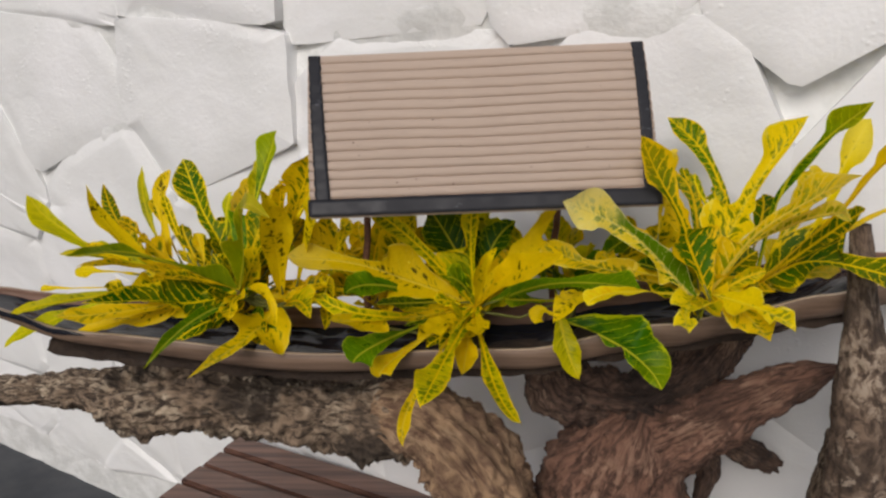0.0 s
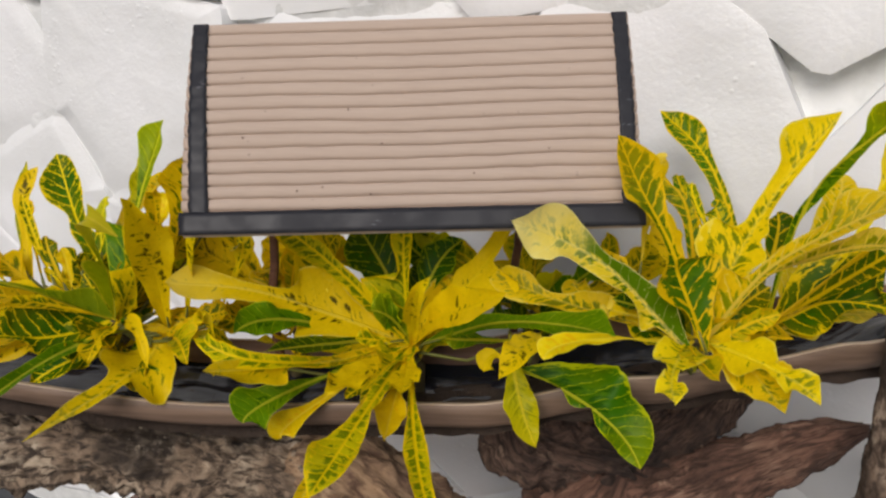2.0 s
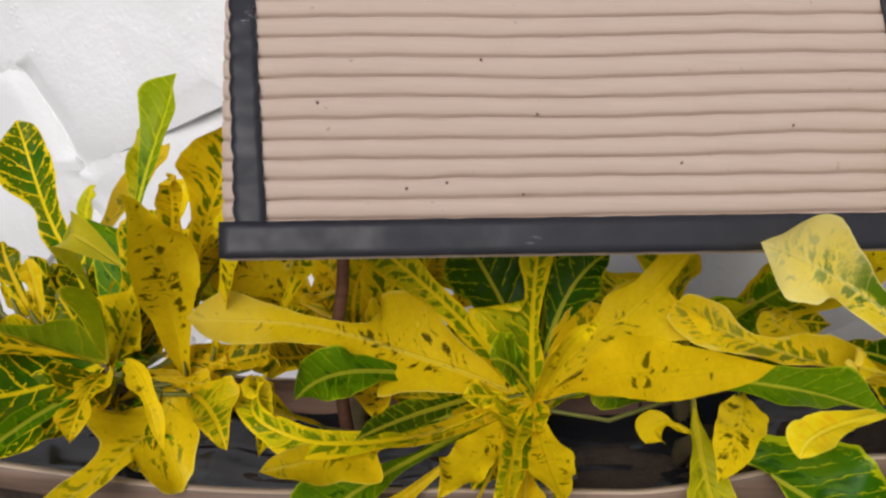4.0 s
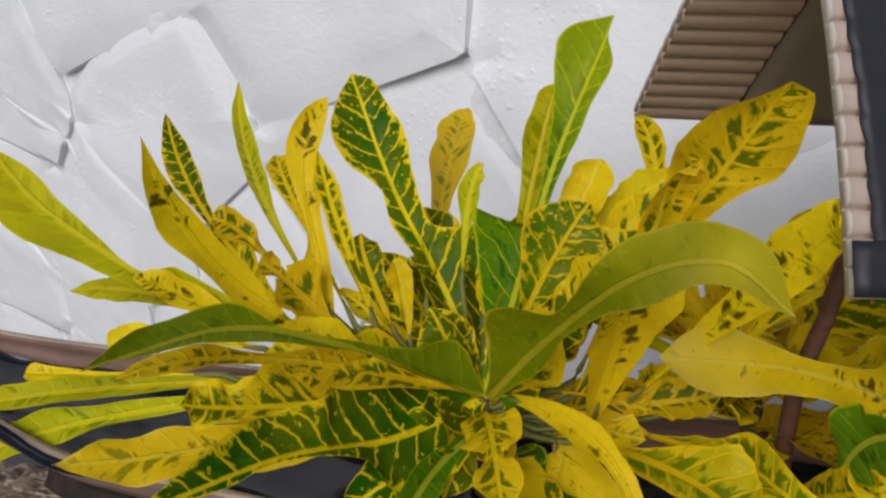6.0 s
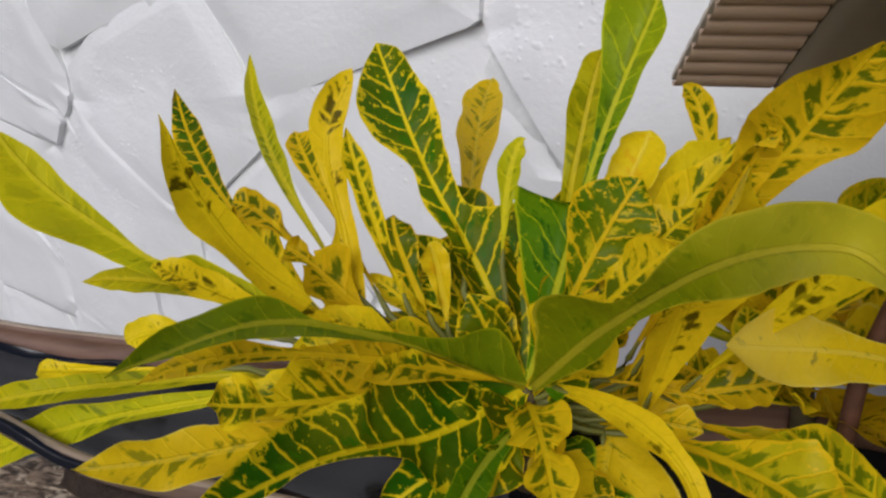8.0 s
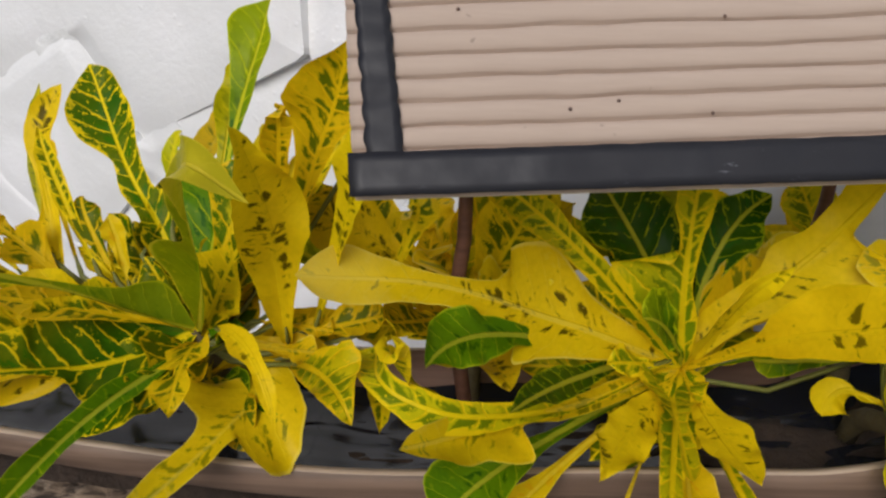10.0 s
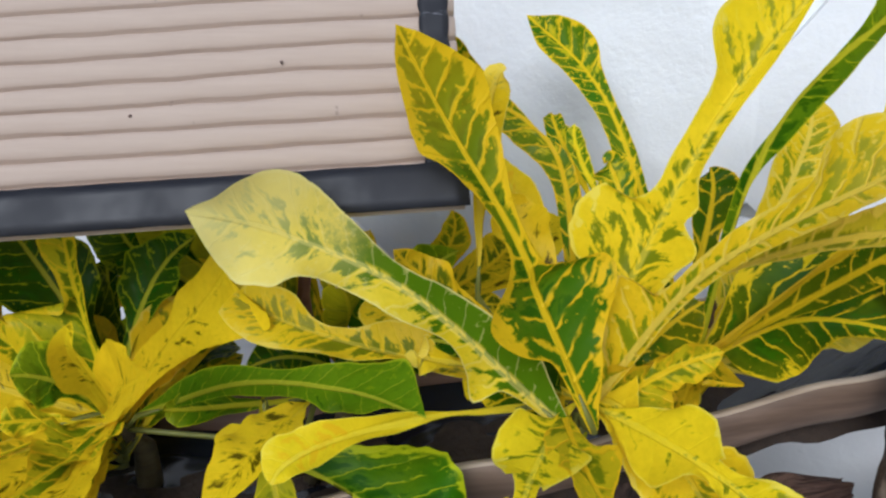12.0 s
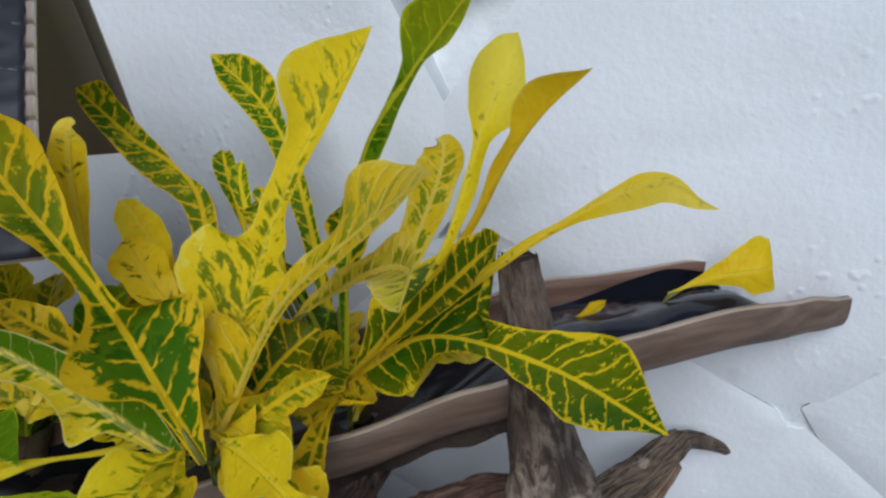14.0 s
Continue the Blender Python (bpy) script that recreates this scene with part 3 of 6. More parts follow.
limb("stub", wood, [(0.34, 0.83, 0.925, 0.024), (0.423, 0.86, 0.864, 0.020), (0.487, 0.87, 0.822, 0.014)], DARKBARK, 31.0, 0.26, ragged=0.9)
limb("stub", wood, [(0.36, 0.83, 0.90, 0.02), (0.385, 0.85, 0.83, 0.016), (0.378, 0.85, 0.775, 0.009)], DARKBARK, 33.0, 0.3, ragged=0.9)
post = thing("driftwood_post", (0.50, 0.67, 0.0), "upright weathered grey-brown driftwood post beside the planter", "driftwood")
limb("shaft", post, [(0.53, 0.66, -0.02, 0.05), (0.515, 0.66, 0.5, 0.040), (0.499, 0.672, 0.90, 0.036), (0.490, 0.680, 1.03, 0.033), (0.486, 0.686, 1.09, 0.027), (0.480, 0.692, 1.13, 0.020), (0.475, 0.699, 1.17, 0.015), (0.466, 0.706, 1.238, 0.0105)], GREYBARK, 41.0, 0.08, ragged=0.8)
side = thing("driftwood_branch", (0.6, 0.82, 0.0), "forked dark driftwood branch leaning on the white wall", "driftwood")
limb("shaft", side, [(0.50, 0.80, 0.0, 0.030), (0.52, 0.80, 0.6, 0.024), (0.545, 0.80, 0.93, 0.020), (0.618, 0.81, 1.000, 0.014), (0.652, 0.822, 1.014, 0.010)], BARK, 45.0, 0.2, sides=36, ragged=0.6)
limb("twig", side, [(0.640, 0.818, 1.010, 0.009), (0.662, 0.825, 1.010, 0.008), (0.704, 0.835, 0.987, 0.005)], BARK, 46.0, 0.2, "dark broken twig end", sides=24, ragged=0.8)
limb("bare_wood", side, [(0.575, 0.795, 0.925, 0.006), (0.612, 0.801, 0.972, 0.010), (0.642, 0.812, 1.000, 0.006)], PEELED, 47.0, 0.15, "pale bare wood under torn bark", sides=24, ragged=0.8)


# ---- planter ----
RIM = [(-0.64, 1.118), (-0.42, 1.090), (-0.12, 1.074), (0.10, 1.084), (0.27, 1.114), (0.36, 1.131), (0.45, 1.147), (0.55, 1.163), (0.64, 1.170), (0.70, 1.163), (0.745, 1.155)]
HALF = [(-0.64, 0.012), (-0.58, 0.034), (-0.45, 0.056), (-0.2, 0.066), (0.2, 0.066), (0.5, 0.058), (0.64, 0.046), (0.72, 0.034), (0.745, 0.027)]
DEEP_BY = [(-0.64, 0.014), (-0.5, 0.024), (-0.2, 0.036), (0.3, 0.040), (0.6, 0.040), (0.70, 0.036), (0.745, 0.030)]
MID_Y = [(-0.64, 0.800), (-0.3, 0.778), (0.3, 0.776), (0.6, 0.788), (0.745, 0.802)]


def hull(x, a, inset=0.0, lower=0.0):
    """The planter's shell: x along it, a from -1 (front rim) to 1 (back rim)."""
    half, deep = max(0.004, glide(HALF, x) - inset), max(0.006, glide(DEEP_BY, x) - inset)
    w = a * math.pi / 2 * (1 - lower)
    y = glide(MID_Y, x) + half * math.copysign(abs(math.sin(w)) ** 0.55, w) + 0.003 * noise.noise((x * 6, a, 2.0))
    z = glide(RIM, x) - deep * abs(math.cos(w)) ** 0.65 + 0.004 * noise.noise((x * 5, a * 0.6, 7.0)) + 0.010 * max(a, 0.0) * max(0.0, min(1.0, x + 0.5, 1 - (x - 0.30) / 0.15))
    return Vector((x, y, z))


def planter():
    pot = thing("long_planter", (0.05, 0.778, 1.0), "long boat-shaped planter of dry tan sheath lined with black plastic", "planter")
    xs = [-0.64 + 1.385 * i / 150 for i in range(151)]
    bm = bmesh.new()
    rows = []
    for x in xs:
        outer = [bm.verts.new(hull(x, -1 + 2 * k / 28)) for k in range(29)]
        inner = [bm.verts.new(hull(x, 1 - 2 * k / 28, 0.005, 0.0) + Vector((0, 0, 0.0006))) for k in range(29)]
        rows.append(outer + inner)
    n = len(rows[0])
    for a, b in zip(rows, rows[1:]):
        for i in range(n):
            j = (i + 1) % n
            f = bm.faces.new((a[i], a[j], b[j], b[i]))
            f.material_index = 2 if i in (28, n - 1) else (1 if i > 28 else 0)
    for end in (rows[0], rows[-1]):
        for i in range(28):
            bm.faces.new((end[i], end[i + 1], end[n - 2 - i], end[n - 1 - i]))
    part("shell", bm, [HUSK, HUSK_IN, HUSK_RIM], pot)
    # the plastic lining lies low at the back and comes up to the rim in front
    bm = bmesh.new()
    rows = []
    for x in xs[4:-8]:
        fade = min(1.0, (x + 0.64) / 0.1, (0.745 - x) / 0.1)
        wave = 0.05 * noise.noise((x * 14, 3.0, 0.0))
        row = []
        for k in range(23):
            wrap = max(0.0, min(1.0, (-0.40 - x) / 0.05))
            a = -0.95 + wave + (1.52 + 0.08 * noise.noise((x * 9, 8.0, 0.0)) + 0.44 * max(0.0, 1 - ((x - 0.62) / 0.10) ** 2)) * k / 22
            p = hull(x, a, 0.0085)
            if wrap > 0 and k < 6:
                over = hull(x, -1 + 0.10 * (5 - k) / 5, -0.003) + Vector((0, -0.001, 0.004))
                p = p.lerp(over, wrap)
            p.z += 0.004 * noise.noise((x * 30, a * 3, 4.0)) * fade
            # towards the open end the plastic stands up in a roll
            p.z += 0.030 * max(0.0, min(1.0, (x - 0.42) / 0.08, (0.72 - x) / 0.08)) * max(0.0, 1 - ((a + 0.2) / 0.55) ** 2)
            row.append(bm.verts.new(p))
        rows.append(row)
    sheet(bm, rows)
    part("lining", bm, PLASTIC, pot, "glossy crumpled black plastic lining")
    return pot


planter()


def soil():
    bm = bmesh.new()
    rows = []
    for i in range(120):
        x = -0.50 + 1.0 * i / 119
        top = glide(RIM, x) - 0.030
        half = glide(HALF, x) * 0.80
        rows.append([bm.verts.new((x, glide(MID_Y, x) + half * (k / 8 - 1), top + 0.008 * noise.noise((x * 30, k * 0.7, 1.0)) - 0.012 * abs(k / 8 - 1) ** 3)) for k in range(17)])
    sheet(bm, rows)
    tagged(mesh_object("potting_soil", bm, SOIL), "dark crumbly potting soil filling the planter", "soil", kind="stuff")


soil()


# ---- small roof of corrugated board ----
BL, BR, TL, TR = Vector((-0.131, 0.672, 1.253)), Vector((0.243, 0.694, 1.262)), Vector((-0.148, 0.790, 1.411)), Vector((0.239, 0.818, 1.424))
BACK_L, BACK_R = Vector((-0.160, 0.962, 1.245)), Vector((0.245, 0.965, 1.252))


def panel_point(corners, a, b, bow, lift):
    """a: along the ridge, b: up the slope; bow bulges the sheet outwards, lift stands off its face."""
    bl, br, tl, tr = corners
    low, high = bl.lerp(br, a), tl.lerp(tr, a)
    face = (br - bl).cross(tl - bl).normalized()
    return low.lerp(high, b) + face * (bow * 4 * b * (1 - b) + lift)


RIB = ((0.0, 0.0), (0.035, 0.0), (0.065, 0.66), (0.12, 0.80), (0.28, 0.95), (0.5, 1.0), (0.72, 0.95), (0.88, 0.80), (0.935, 0.66), (0.965, 0.0))


def rib_steps(count):
    """Shares of the slope and heights over count ribs: rounded crowns with narrow slits between them."""
    steps = [((k + f) / count, h) for k in range(int(count) + 1) for f, h in RIB]
    return [(b, h) for b, h in steps if b < 1.0] + [(1.0, 0.8)]


def wander(a, b, count):
    return 0.16 / count * noise.noise((a * 3, b * 6, 5.0)) + 0.07 / count * noise.noise((a * 14, b * 40, 8.0))


def narrowing(u):
    """Ribs lie closer together towards the eaves, where the sheet curves under."""
    return u * (0.80 + 0.20 * u)


def corrugated(name, corners, count, bow, height, parent, material, out=1.0, label="", spread=float):
    bm = bmesh.new()
    across, steps = 60, [(spread(b), h) for b, h in rib_steps(count)]
    front = [[bm.verts.new(panel_point(corners, i / across, b + wander(i / across, b, count) * min(1, 8 * b, 8 - 8 * b), bow, out * (0.0015 + height * h))) for i in range(across + 1)] for b, h in steps]
    rear = [[bm.verts.new(panel_point(corners, i / across, b, bow, 0.0)) for i in range(across + 1)] for b, h in steps]
    sheet(bm, front)
    sheet(bm, rear, material=1)
    for a, b in ((front, rear),):
        sheet(bm, [[r[0] for r in a], [r[0] for r in b]], material=2)
        sheet(bm, [[r[-1] for r in a], [r[-1] for r in b]], material=2)
        sheet(bm, [a[0], b[0]], material=2), sheet(bm, [a[-1], b[-1]], material=2)
    return part(name, bm, [material, LINER, CUT], parent, label)


def strip(parent, corners, a0, a1, b0, b1, bow, lift, thick, label="", ribs=0.0):
    """A band of tape laid on a panel; over ribs its edges are scalloped."""
    bm = bmesh.new()
    n, m = (160, 4) if abs(a1[0] - a0[0]) < 0.5 else (4, 60)
    def at(i, j, off):
        v, u = i / n, j / m
        a = (a0[0] + (a0[1] - a0[0]) * v) * (1 - u) + (a1[0] + (a1[1] - a1[0]) * v) * u
        b = b0 + (b1 - b0) * v
        if ribs:
            a += 0.0022 * (2 * u - 1) * abs(math.sin(math.pi * ribs * (math.sqrt(0.64 + 0.8 * b) - 0.8) / 0.4))
        fray = 0.0016 * noise.noise((a * 40, b * 30, 3.0))
        return panel_point(corners, a + fray, b + fray, bow, lift + off + 0.0007 * noise.noise((a * 25, b * 25, 9.0)))
    top = [[bm.verts.new(at(i, j, thick)) for j in range(m + 1)] for i in range(n + 1)]
    low = [[bm.verts.new(at(i, j, 0.0)) for j in range(m + 1)] for i in range(n + 1)]
    sheet(bm, top), sheet(bm, low)
    for a, b in ((top[0], low[0]), (top[-1], low[-1])):
        sheet(bm, [a, b])
    sheet(bm, [[r[0] for r in top], [r[0] for r in low]])
    sheet(bm, [[r[-1] for r in top], [r[-1] for r in low]])
    return part("tape", bm, TAPE, parent, label)


def small_roof():
    roof = thing("miniature_roof", (0.05, 0.8, 1.08), "small gable roof of corrugated brown board edged with black tape", "roof")
    face = (BL, BR, TL, TR)
    corrugated("front_panel", face, 16.75, 0.008, 0.0058, roof, BOARD, spread=narrowing)
    rear = (BACK_R, BACK_L, TR, TL)
    corrugated("back_panel", rear, 17, 0.004, 0.0024, roof, BOARD_DARK)
    inner = (BACK_R.lerp(BACK_L, 0.02), BACK_R.lerp(BACK_L, 0.84), TR.lerp(TL, 0.02), TR.lerp(TL, 0.84))
    bm = bmesh.new()
    rows = [[bm.verts.new(panel_point(inner, i / 20, j / 20, 0.004, -0.005)) for i in range(21)] for j in range(20)]
    under = [[bm.verts.new(panel_point(inner, i / 20, j / 20, 0.004, -0.003)) for i in range(21)] for j in range(20)]
    sheet(bm, rows), sheet(bm, under)
    sheet(bm, [rows[0], under[0]]), sheet(bm, [[r[0] for r in rows], [r[0] for r in under]]), sheet(bm, [[r[-1] for r in rows], [r[-1] for r in under]])
    part("inner_sheet", bm, LINER, roof, "smooth olive-brown inner board")
    # flutes that show inside, along the open margin
    margin = (BACK_L.lerp(BACK_R, 0.0), BACK_L.lerp(BACK_R, 0.155), TL.lerp(TR, 0.0), TL.lerp(TR, 0.155))
    bm = bmesh.new()
    rows = []
    for b, h in rib_steps(17):
        rows.append([bm.verts.new(panel_point(margin, i / 6, b * 0.97, -0.004, 0.001 + 0.0055 * h)) for i in range(7)])
    sheet(bm, rows)
    part("flutes", bm, BOARD_DARK, roof, "brown open flutes on the inside")
    strip(roof, face, (0.018, 0.003), (0.058, 0.034), 0.085, 1.0, 0.008, 0.0076, 0.0006, "black tape with a worn edge", 16.75)
    strip(roof, face, (0.956, 0.964), (0.988, 0.995), 0.085, 1.0, 0.008, 0.0076, 0.0006, "black tape with a worn edge", 16.75)
    strip(roof, face, (-0.004, -0.004), (1.004, 1.004), -0.005, 0.088, 0.008, 0.0086, 0.0006, "black tape with pale scuffs")
    rng = random.Random(2)
    for a, b in ((0.435, 0.37), (0.635, 0.23), (0.305, 0.185), (0.13, 0.41), (0.25, 0.17), (0.36, 0.53), (0.41, 0.15), (0.80, 0.33)):
        bm = bmesh.new()
        bmesh.ops.create_icosphere(bm, subdivisions=1, radius=0.0009)
        for v in bm.verts:
            v.co = panel_point(face, a, b, 0.008, 0.0078) + v.co * rng.uniform(0.6, 1.2)
        part("speck", bm, SPECK, roof)
    for x, y, top in ((-0.088, 0.772, 1.362), (0.150, 0.850, 1.352)):
        bm = bmesh.new()
        tube(bm, [((x + 0.004 * math.sin(k * 1.7), y, 1.03 + (top - 1.03) * k / 8), 0.0052 - 0.0002 * k) for k in range(9)], 10)
        part("post", bm, STICK, roof, "thin reddish brown stick")


small_roof()


# ---- crotons ----
SHAPES = {
    "fiddle": [(0, 0.06), (0.07, 0.12), (0.17, 0.60), (0.28, 1.0), (0.37, 0.94), (0.44, 0.44), (0.53, 0.24), (0.66, 0.48), (0.79, 0.60), (0.90, 0.38), (1.0, 0.0)],
    "stalky2": [(0, 0.06), (0.12, 0.20), (0.22, 0.72), (0.32, 1.0), (0.41, 0.88), (0.48, 0.36), (0.56, 0.18), (0.68, 0.26), (0.79, 0.50), (0.88, 0.56), (0.95, 0.32), (1.0, 0.0)],
    "lance": [(0, 0.08), (0.10, 0.14), (0.25, 0.42), (0.45, 0.84), (0.62, 1.0), (0.78, 0.82), (0.90, 0.44), (1.0, 0.0)],
    "spoon": [(0, 0.10), (0.2, 0.16), (0.40, 0.26), (0.55, 0.56), (0.70, 0.96), (0.82, 0.92), (0.92, 0.54), (1.0, 0.0)],
    "paddle": [(0, 0.06), (0.06, 0.36), (0.15, 0.70), (0.23, 0.68), (0.33, 0.38), (0.45, 0.32), (0.56, 0.48), (0.69, 0.86), (0.81, 1.0), (0.91, 0.80), (0.97, 0.34), (1.0, 0.0)],
    "arrow": [(0, 0.07), (0.12, 0.18), (0.22, 0.66), (0.33, 1.0), (0.40, 0.86), (0.46, 0.34), (0.60, 0.34), (0.78, 0.48), (0.90, 0.30), (1.0, 0.0)],
}
# outlines of single leaves: for each side (share of the midrib, width, forward sweep), in millimetres
SINGLE = {}
SINGLE["outline_a1"] = ([(0.00, 2, 0), (0.14, 0, 1), (0.22, 17, -1), (0.31, 33, -3), (0.36, 33, -2), (0.40, 17, -4), (0.44, 8, -6), (0.56, 10, -4), (0.66, 7, -3), (0.75, 19, -3), (0.84, 22, -1), (0.94, 11, 0), (1.00, 0, 0)], [(0.00, 2, 0), (0.13, 11, -0), (0.23, 17, 0), (0.36, 32, -1), (0.42, 32, 0), (0.47, 18, -3), (0.52, 10, -4), (0.63, 12, -2), (0.77, 17, -0), (0.88, 14, 1), (0.96, 10, 2), (1.00, 0, 0)])
SINGLE["outline_a2"] = ([(0.00, 2, 0), (0.15, 7, 3), (0.24, 16, 4), (0.43, 30, 8), (0.46, 12, -2), (0.47, 4, -3), (0.57, 3, -1), (0.71, 8, 1), (0.86, 20, 4), (0.92, 17, 4), (1.00, 0, 0)], [(0.00, 2, 0), (0.15, 6, 1), (0.26, 5, 2), (0.38, 5, 1), (0.53, 4, 2), (0.70, 7, 2), (0.78, 7, 1), (0.89, 9, 0), (0.95, 1, 0), (1.00, 0, 0)])
SINGLE["outline_a3"] = ([(0.00, 2, 0), (0.38, 7, 3), (0.63, 11, 3), (0.76, 18, 1), (0.83, 18, 0), (0.93, 10, -0), (1.00, 0, 0)], [(0.00, 2, 0), (0.43, 10, 3), (0.51, 1, 1), (0.65, 4, 1), (0.79, 7, 2), (0.87, 8, 2), (0.95, 4, 1), (1.00, 0, 0)])
SINGLE["outline_a5"] = ([(0.00, 2, 0), (0.33, 9, 5), (0.56, 7, 4), (0.69, 11, 3), (0.82, 8, 2), (0.95, 2, 1), (1.00, 0, 0)], [(0.00, 2, 0), (0.27, 0, 2), (0.43, 7, -0), (0.59, 8, 0), (0.74, 6, 1), (0.89, 2, 1), (1.00, 0, 0)])
SINGLE["outline_a7"] = ([(0.00, 2, 0), (0.13, 16, -2), (0.26, 14, -2), (0.41, 3, -1), (0.61, 4, -1), (0.76, 10, -1), (0.85, 10, 0), (0.96, 5, 1), (1.00, 0, 0)], [(0.00, 2, 0), (0.10, 3, -1), (0.25, 6, -1), (0.47, 7, -2), (0.68, 9, -1), (0.84, 7, 0), (0.96, 3, 0), (1.00, 0, 0)])
SINGLE["outline_a13"] = ([(0.00, 2, 0), (0.45, 8, 3), (0.55, 10, 4), (0.64, 16, 1), (0.76, 22, -1), (0.86, 19, 0), (0.95, 6, 0), (1.00, 0, 0)], [(0.00, 2, 0), (0.42, 3, 5), (0.56, 7, 7), (0.67, 11, 7), (0.78, 19, 8), (0.89, 15, 7), (0.98, 9, 5), (1.00, 0, 0)])
SINGLE["outline_a14"] = ([(0.00, 2, 0), (0.16, 10, -3), (0.42, 17, -3), (0.62, 16, -0), (0.79, 9, 2), (0.96, 2, 2), (1.00, 0, 0)], [(0.00, 2, 0), (0.15, 5, -1), (0.38, 14, -2), (0.55, 22, -5), (0.70, 17, -6), (0.84, 8, -6), (0.95, 4, -4), (1.00, 0, 0)])
SINGLE["outline_a15"] = ([(0.00, 2, 0), (0.10, 8, 0), (0.20, 17, 0), (0.28, 25, 2), (0.34, 24, 4), (0.40, 10, 2), (0.45, 6, 0), (0.57, 7, 0), (0.70, 12, 0), (0.80, 12, 0), (0.92, 7, 0), (1.00, 0, 0)], [(0.00, 2, 0), (0.12, 5, 0), (0.25, 8, 0), (0.32, 7, 2), (0.40, 4, 0), (0.56, 6, 0), (0.72, 11, 0), (0.84, 10, 0), (0.93, 6, 0), (1.00, 0, 0)])
SINGLE["outline_a27"] = ([(0.00, 2, 0), (0.22, 5, 0), (0.42, 7, 0), (0.58, 5, 0), (0.82, 5, 0), (1.00, 0, 0)], [(0.00, 2, 0), (0.25, 6, 0), (0.45, 8, 0), (0.60, 4, 0), (0.85, 4, 0), (1.00, 0, 0)])
SINGLE["outline_a28"] = ([(0.0, 2, 0), (0.35, 6, -17), (0.5, 17, -6), (0.62, 22, -9), (0.85, 7, -4), (1.0, 0, 0)], [(0.0, 2, 0), (0.3, 9, -5), (0.66, 9, 0), (0.92, 4, 0), (1.0, 0, 0)])
SINGLE["outline_a17"] = ([(0.00, 2, 0), (0.14, 24, 4), (0.23, 27, 5), (0.35, 25, 5), (0.40, 9, 1), (0.63, 2, 2), (0.76, 4, 3), (1.00, 0, 0)], [(0.00, 2, 0), (0.10, 20, -3), (0.30, 35, -1), (0.45, 32, 4), (0.48, 21, 2), (0.60, 19, 1), (0.74, 14, 2), (1.00, 0, 0)])
SINGLE["outline_a19"] = ([(0.00, 2, 0), (0.14, 0, -2), (0.23, 0, 0), (0.36, 1, 4), (0.56, 8, 7), (0.74, 7, 9), (0.87, 3, 6), (0.94, 0, 2), (1.00, 0, 0)], [(0.00, 2, 0), (0.17, 20, -8), (0.25, 10, -3), (0.37, 4, 1), (0.54, 1, 5), (0.65, 8, 2), (0.74, 9, 2), (0.84, 8, 2), (0.90, 6, 1), (1.00, 0, 0)])
SINGLE["outline_a24"] = ([(0.00, 2, 0), (0.19, 21, 8), (0.32, 36, 15), (0.43, 43, 22), (0.50, 37, 23), (0.53, 24, 18), (0.56, 10, 6), (0.65, 9, 13), (1.00, 0, 0)], [(0.00, 2, 0), (0.28, 21, 5), (0.43, 36, 12), (0.48, 33, 16), (0.52, 17, 14), (0.59, 11, 18), (0.70, 12, 19), (1.00, 0, 0)])
SINGLE["outline_b1"] = ([(0.0, 2, 0), (0.28, 19, 0), (0.33, 28, 18), (0.41, 35, 14), (0.46, 13, 0), (0.46, 39, 15), (0.47, 22, 3), (0.56, 13, 0), (0.72, 12, 0), (0.85, 16, 0), (0.95, 12, 0), (1.0, 0, 0)], [(0.0, 2, 0), (0.3, 22, 0), (0.36, 38, 13), (0.42, 35, 15), (0.47, 27, 16), (0.48, 20, 8), (0.54, 9, 0), (0.68, 6, 0), (0.8, 11, 0), (0.9, 16, 0), (0.96, 10, 0), (1.0, 0, 0)])
SINGLE["outline_b2"] = ([(0.00, 2, 0), (0.25, 10, -3), (0.43, 9, -3), (0.61, 14, -2), (0.77, 18, 0), (0.90, 12, 2), (1.00, 0, 0)], [(0.00, 2, 0), (0.23, 6, -4), (0.38, 6, -6), (0.54, 7, -6), (0.67, 10, -5), (0.85, 5, -3), (1.00, 0, 0)])
SINGLE["outline_b3"] = ([(0.00, 2, 0), (0.19, 16, 1), (0.30, 28, 2), (0.44, 43, 2), (0.49, 30, -1), (0.54, 9, -12), (0.63, 6, -7), (0.77, 11, -4), (0.90, 9, -2), (1.00, 0, 0)], [(0.00, 2, 0), (0.21, 8, -2), (0.36, 4, -3), (0.54, 6, -2), (0.71, 9, -1), (0.85, 9, -0), (1.00, 0, 0)])
SINGLE["outline_b5"] = ([(0.00, 2, 0), (0.16, 15, -1), (0.29, 14, -0), (0.41, 12, 1), (0.52, 18, 1), (0.62, 12, 2), (0.75, 13, 3), (0.83, 14, 2), (1.00, 0, 0)], [(0.00, 2, 0), (0.20, 7, 5), (0.38, 18, 9), (0.54, 33, 12), (0.65, 43, 11), (0.69, 38, 10), (0.73, 19, -5), (0.75, 8, -6), (0.81, 5, -2), (0.91, 2, -0), (1.00, 0, 0)])
SINGLE["outline_b6"] = ([(0.0, 2, 0), (0.34, 6, 0), (0.44, 14, 0), (0.56, 21, 0), (0.81, 11, 0), (0.95, 3, 0), (1.0, 0, 0)], [(0.0, 2, 0), (0.26, 4, 0), (0.66, 15, 0), (0.84, 11, 0), (0.95, 6, 0), (1.0, 0, 0)])
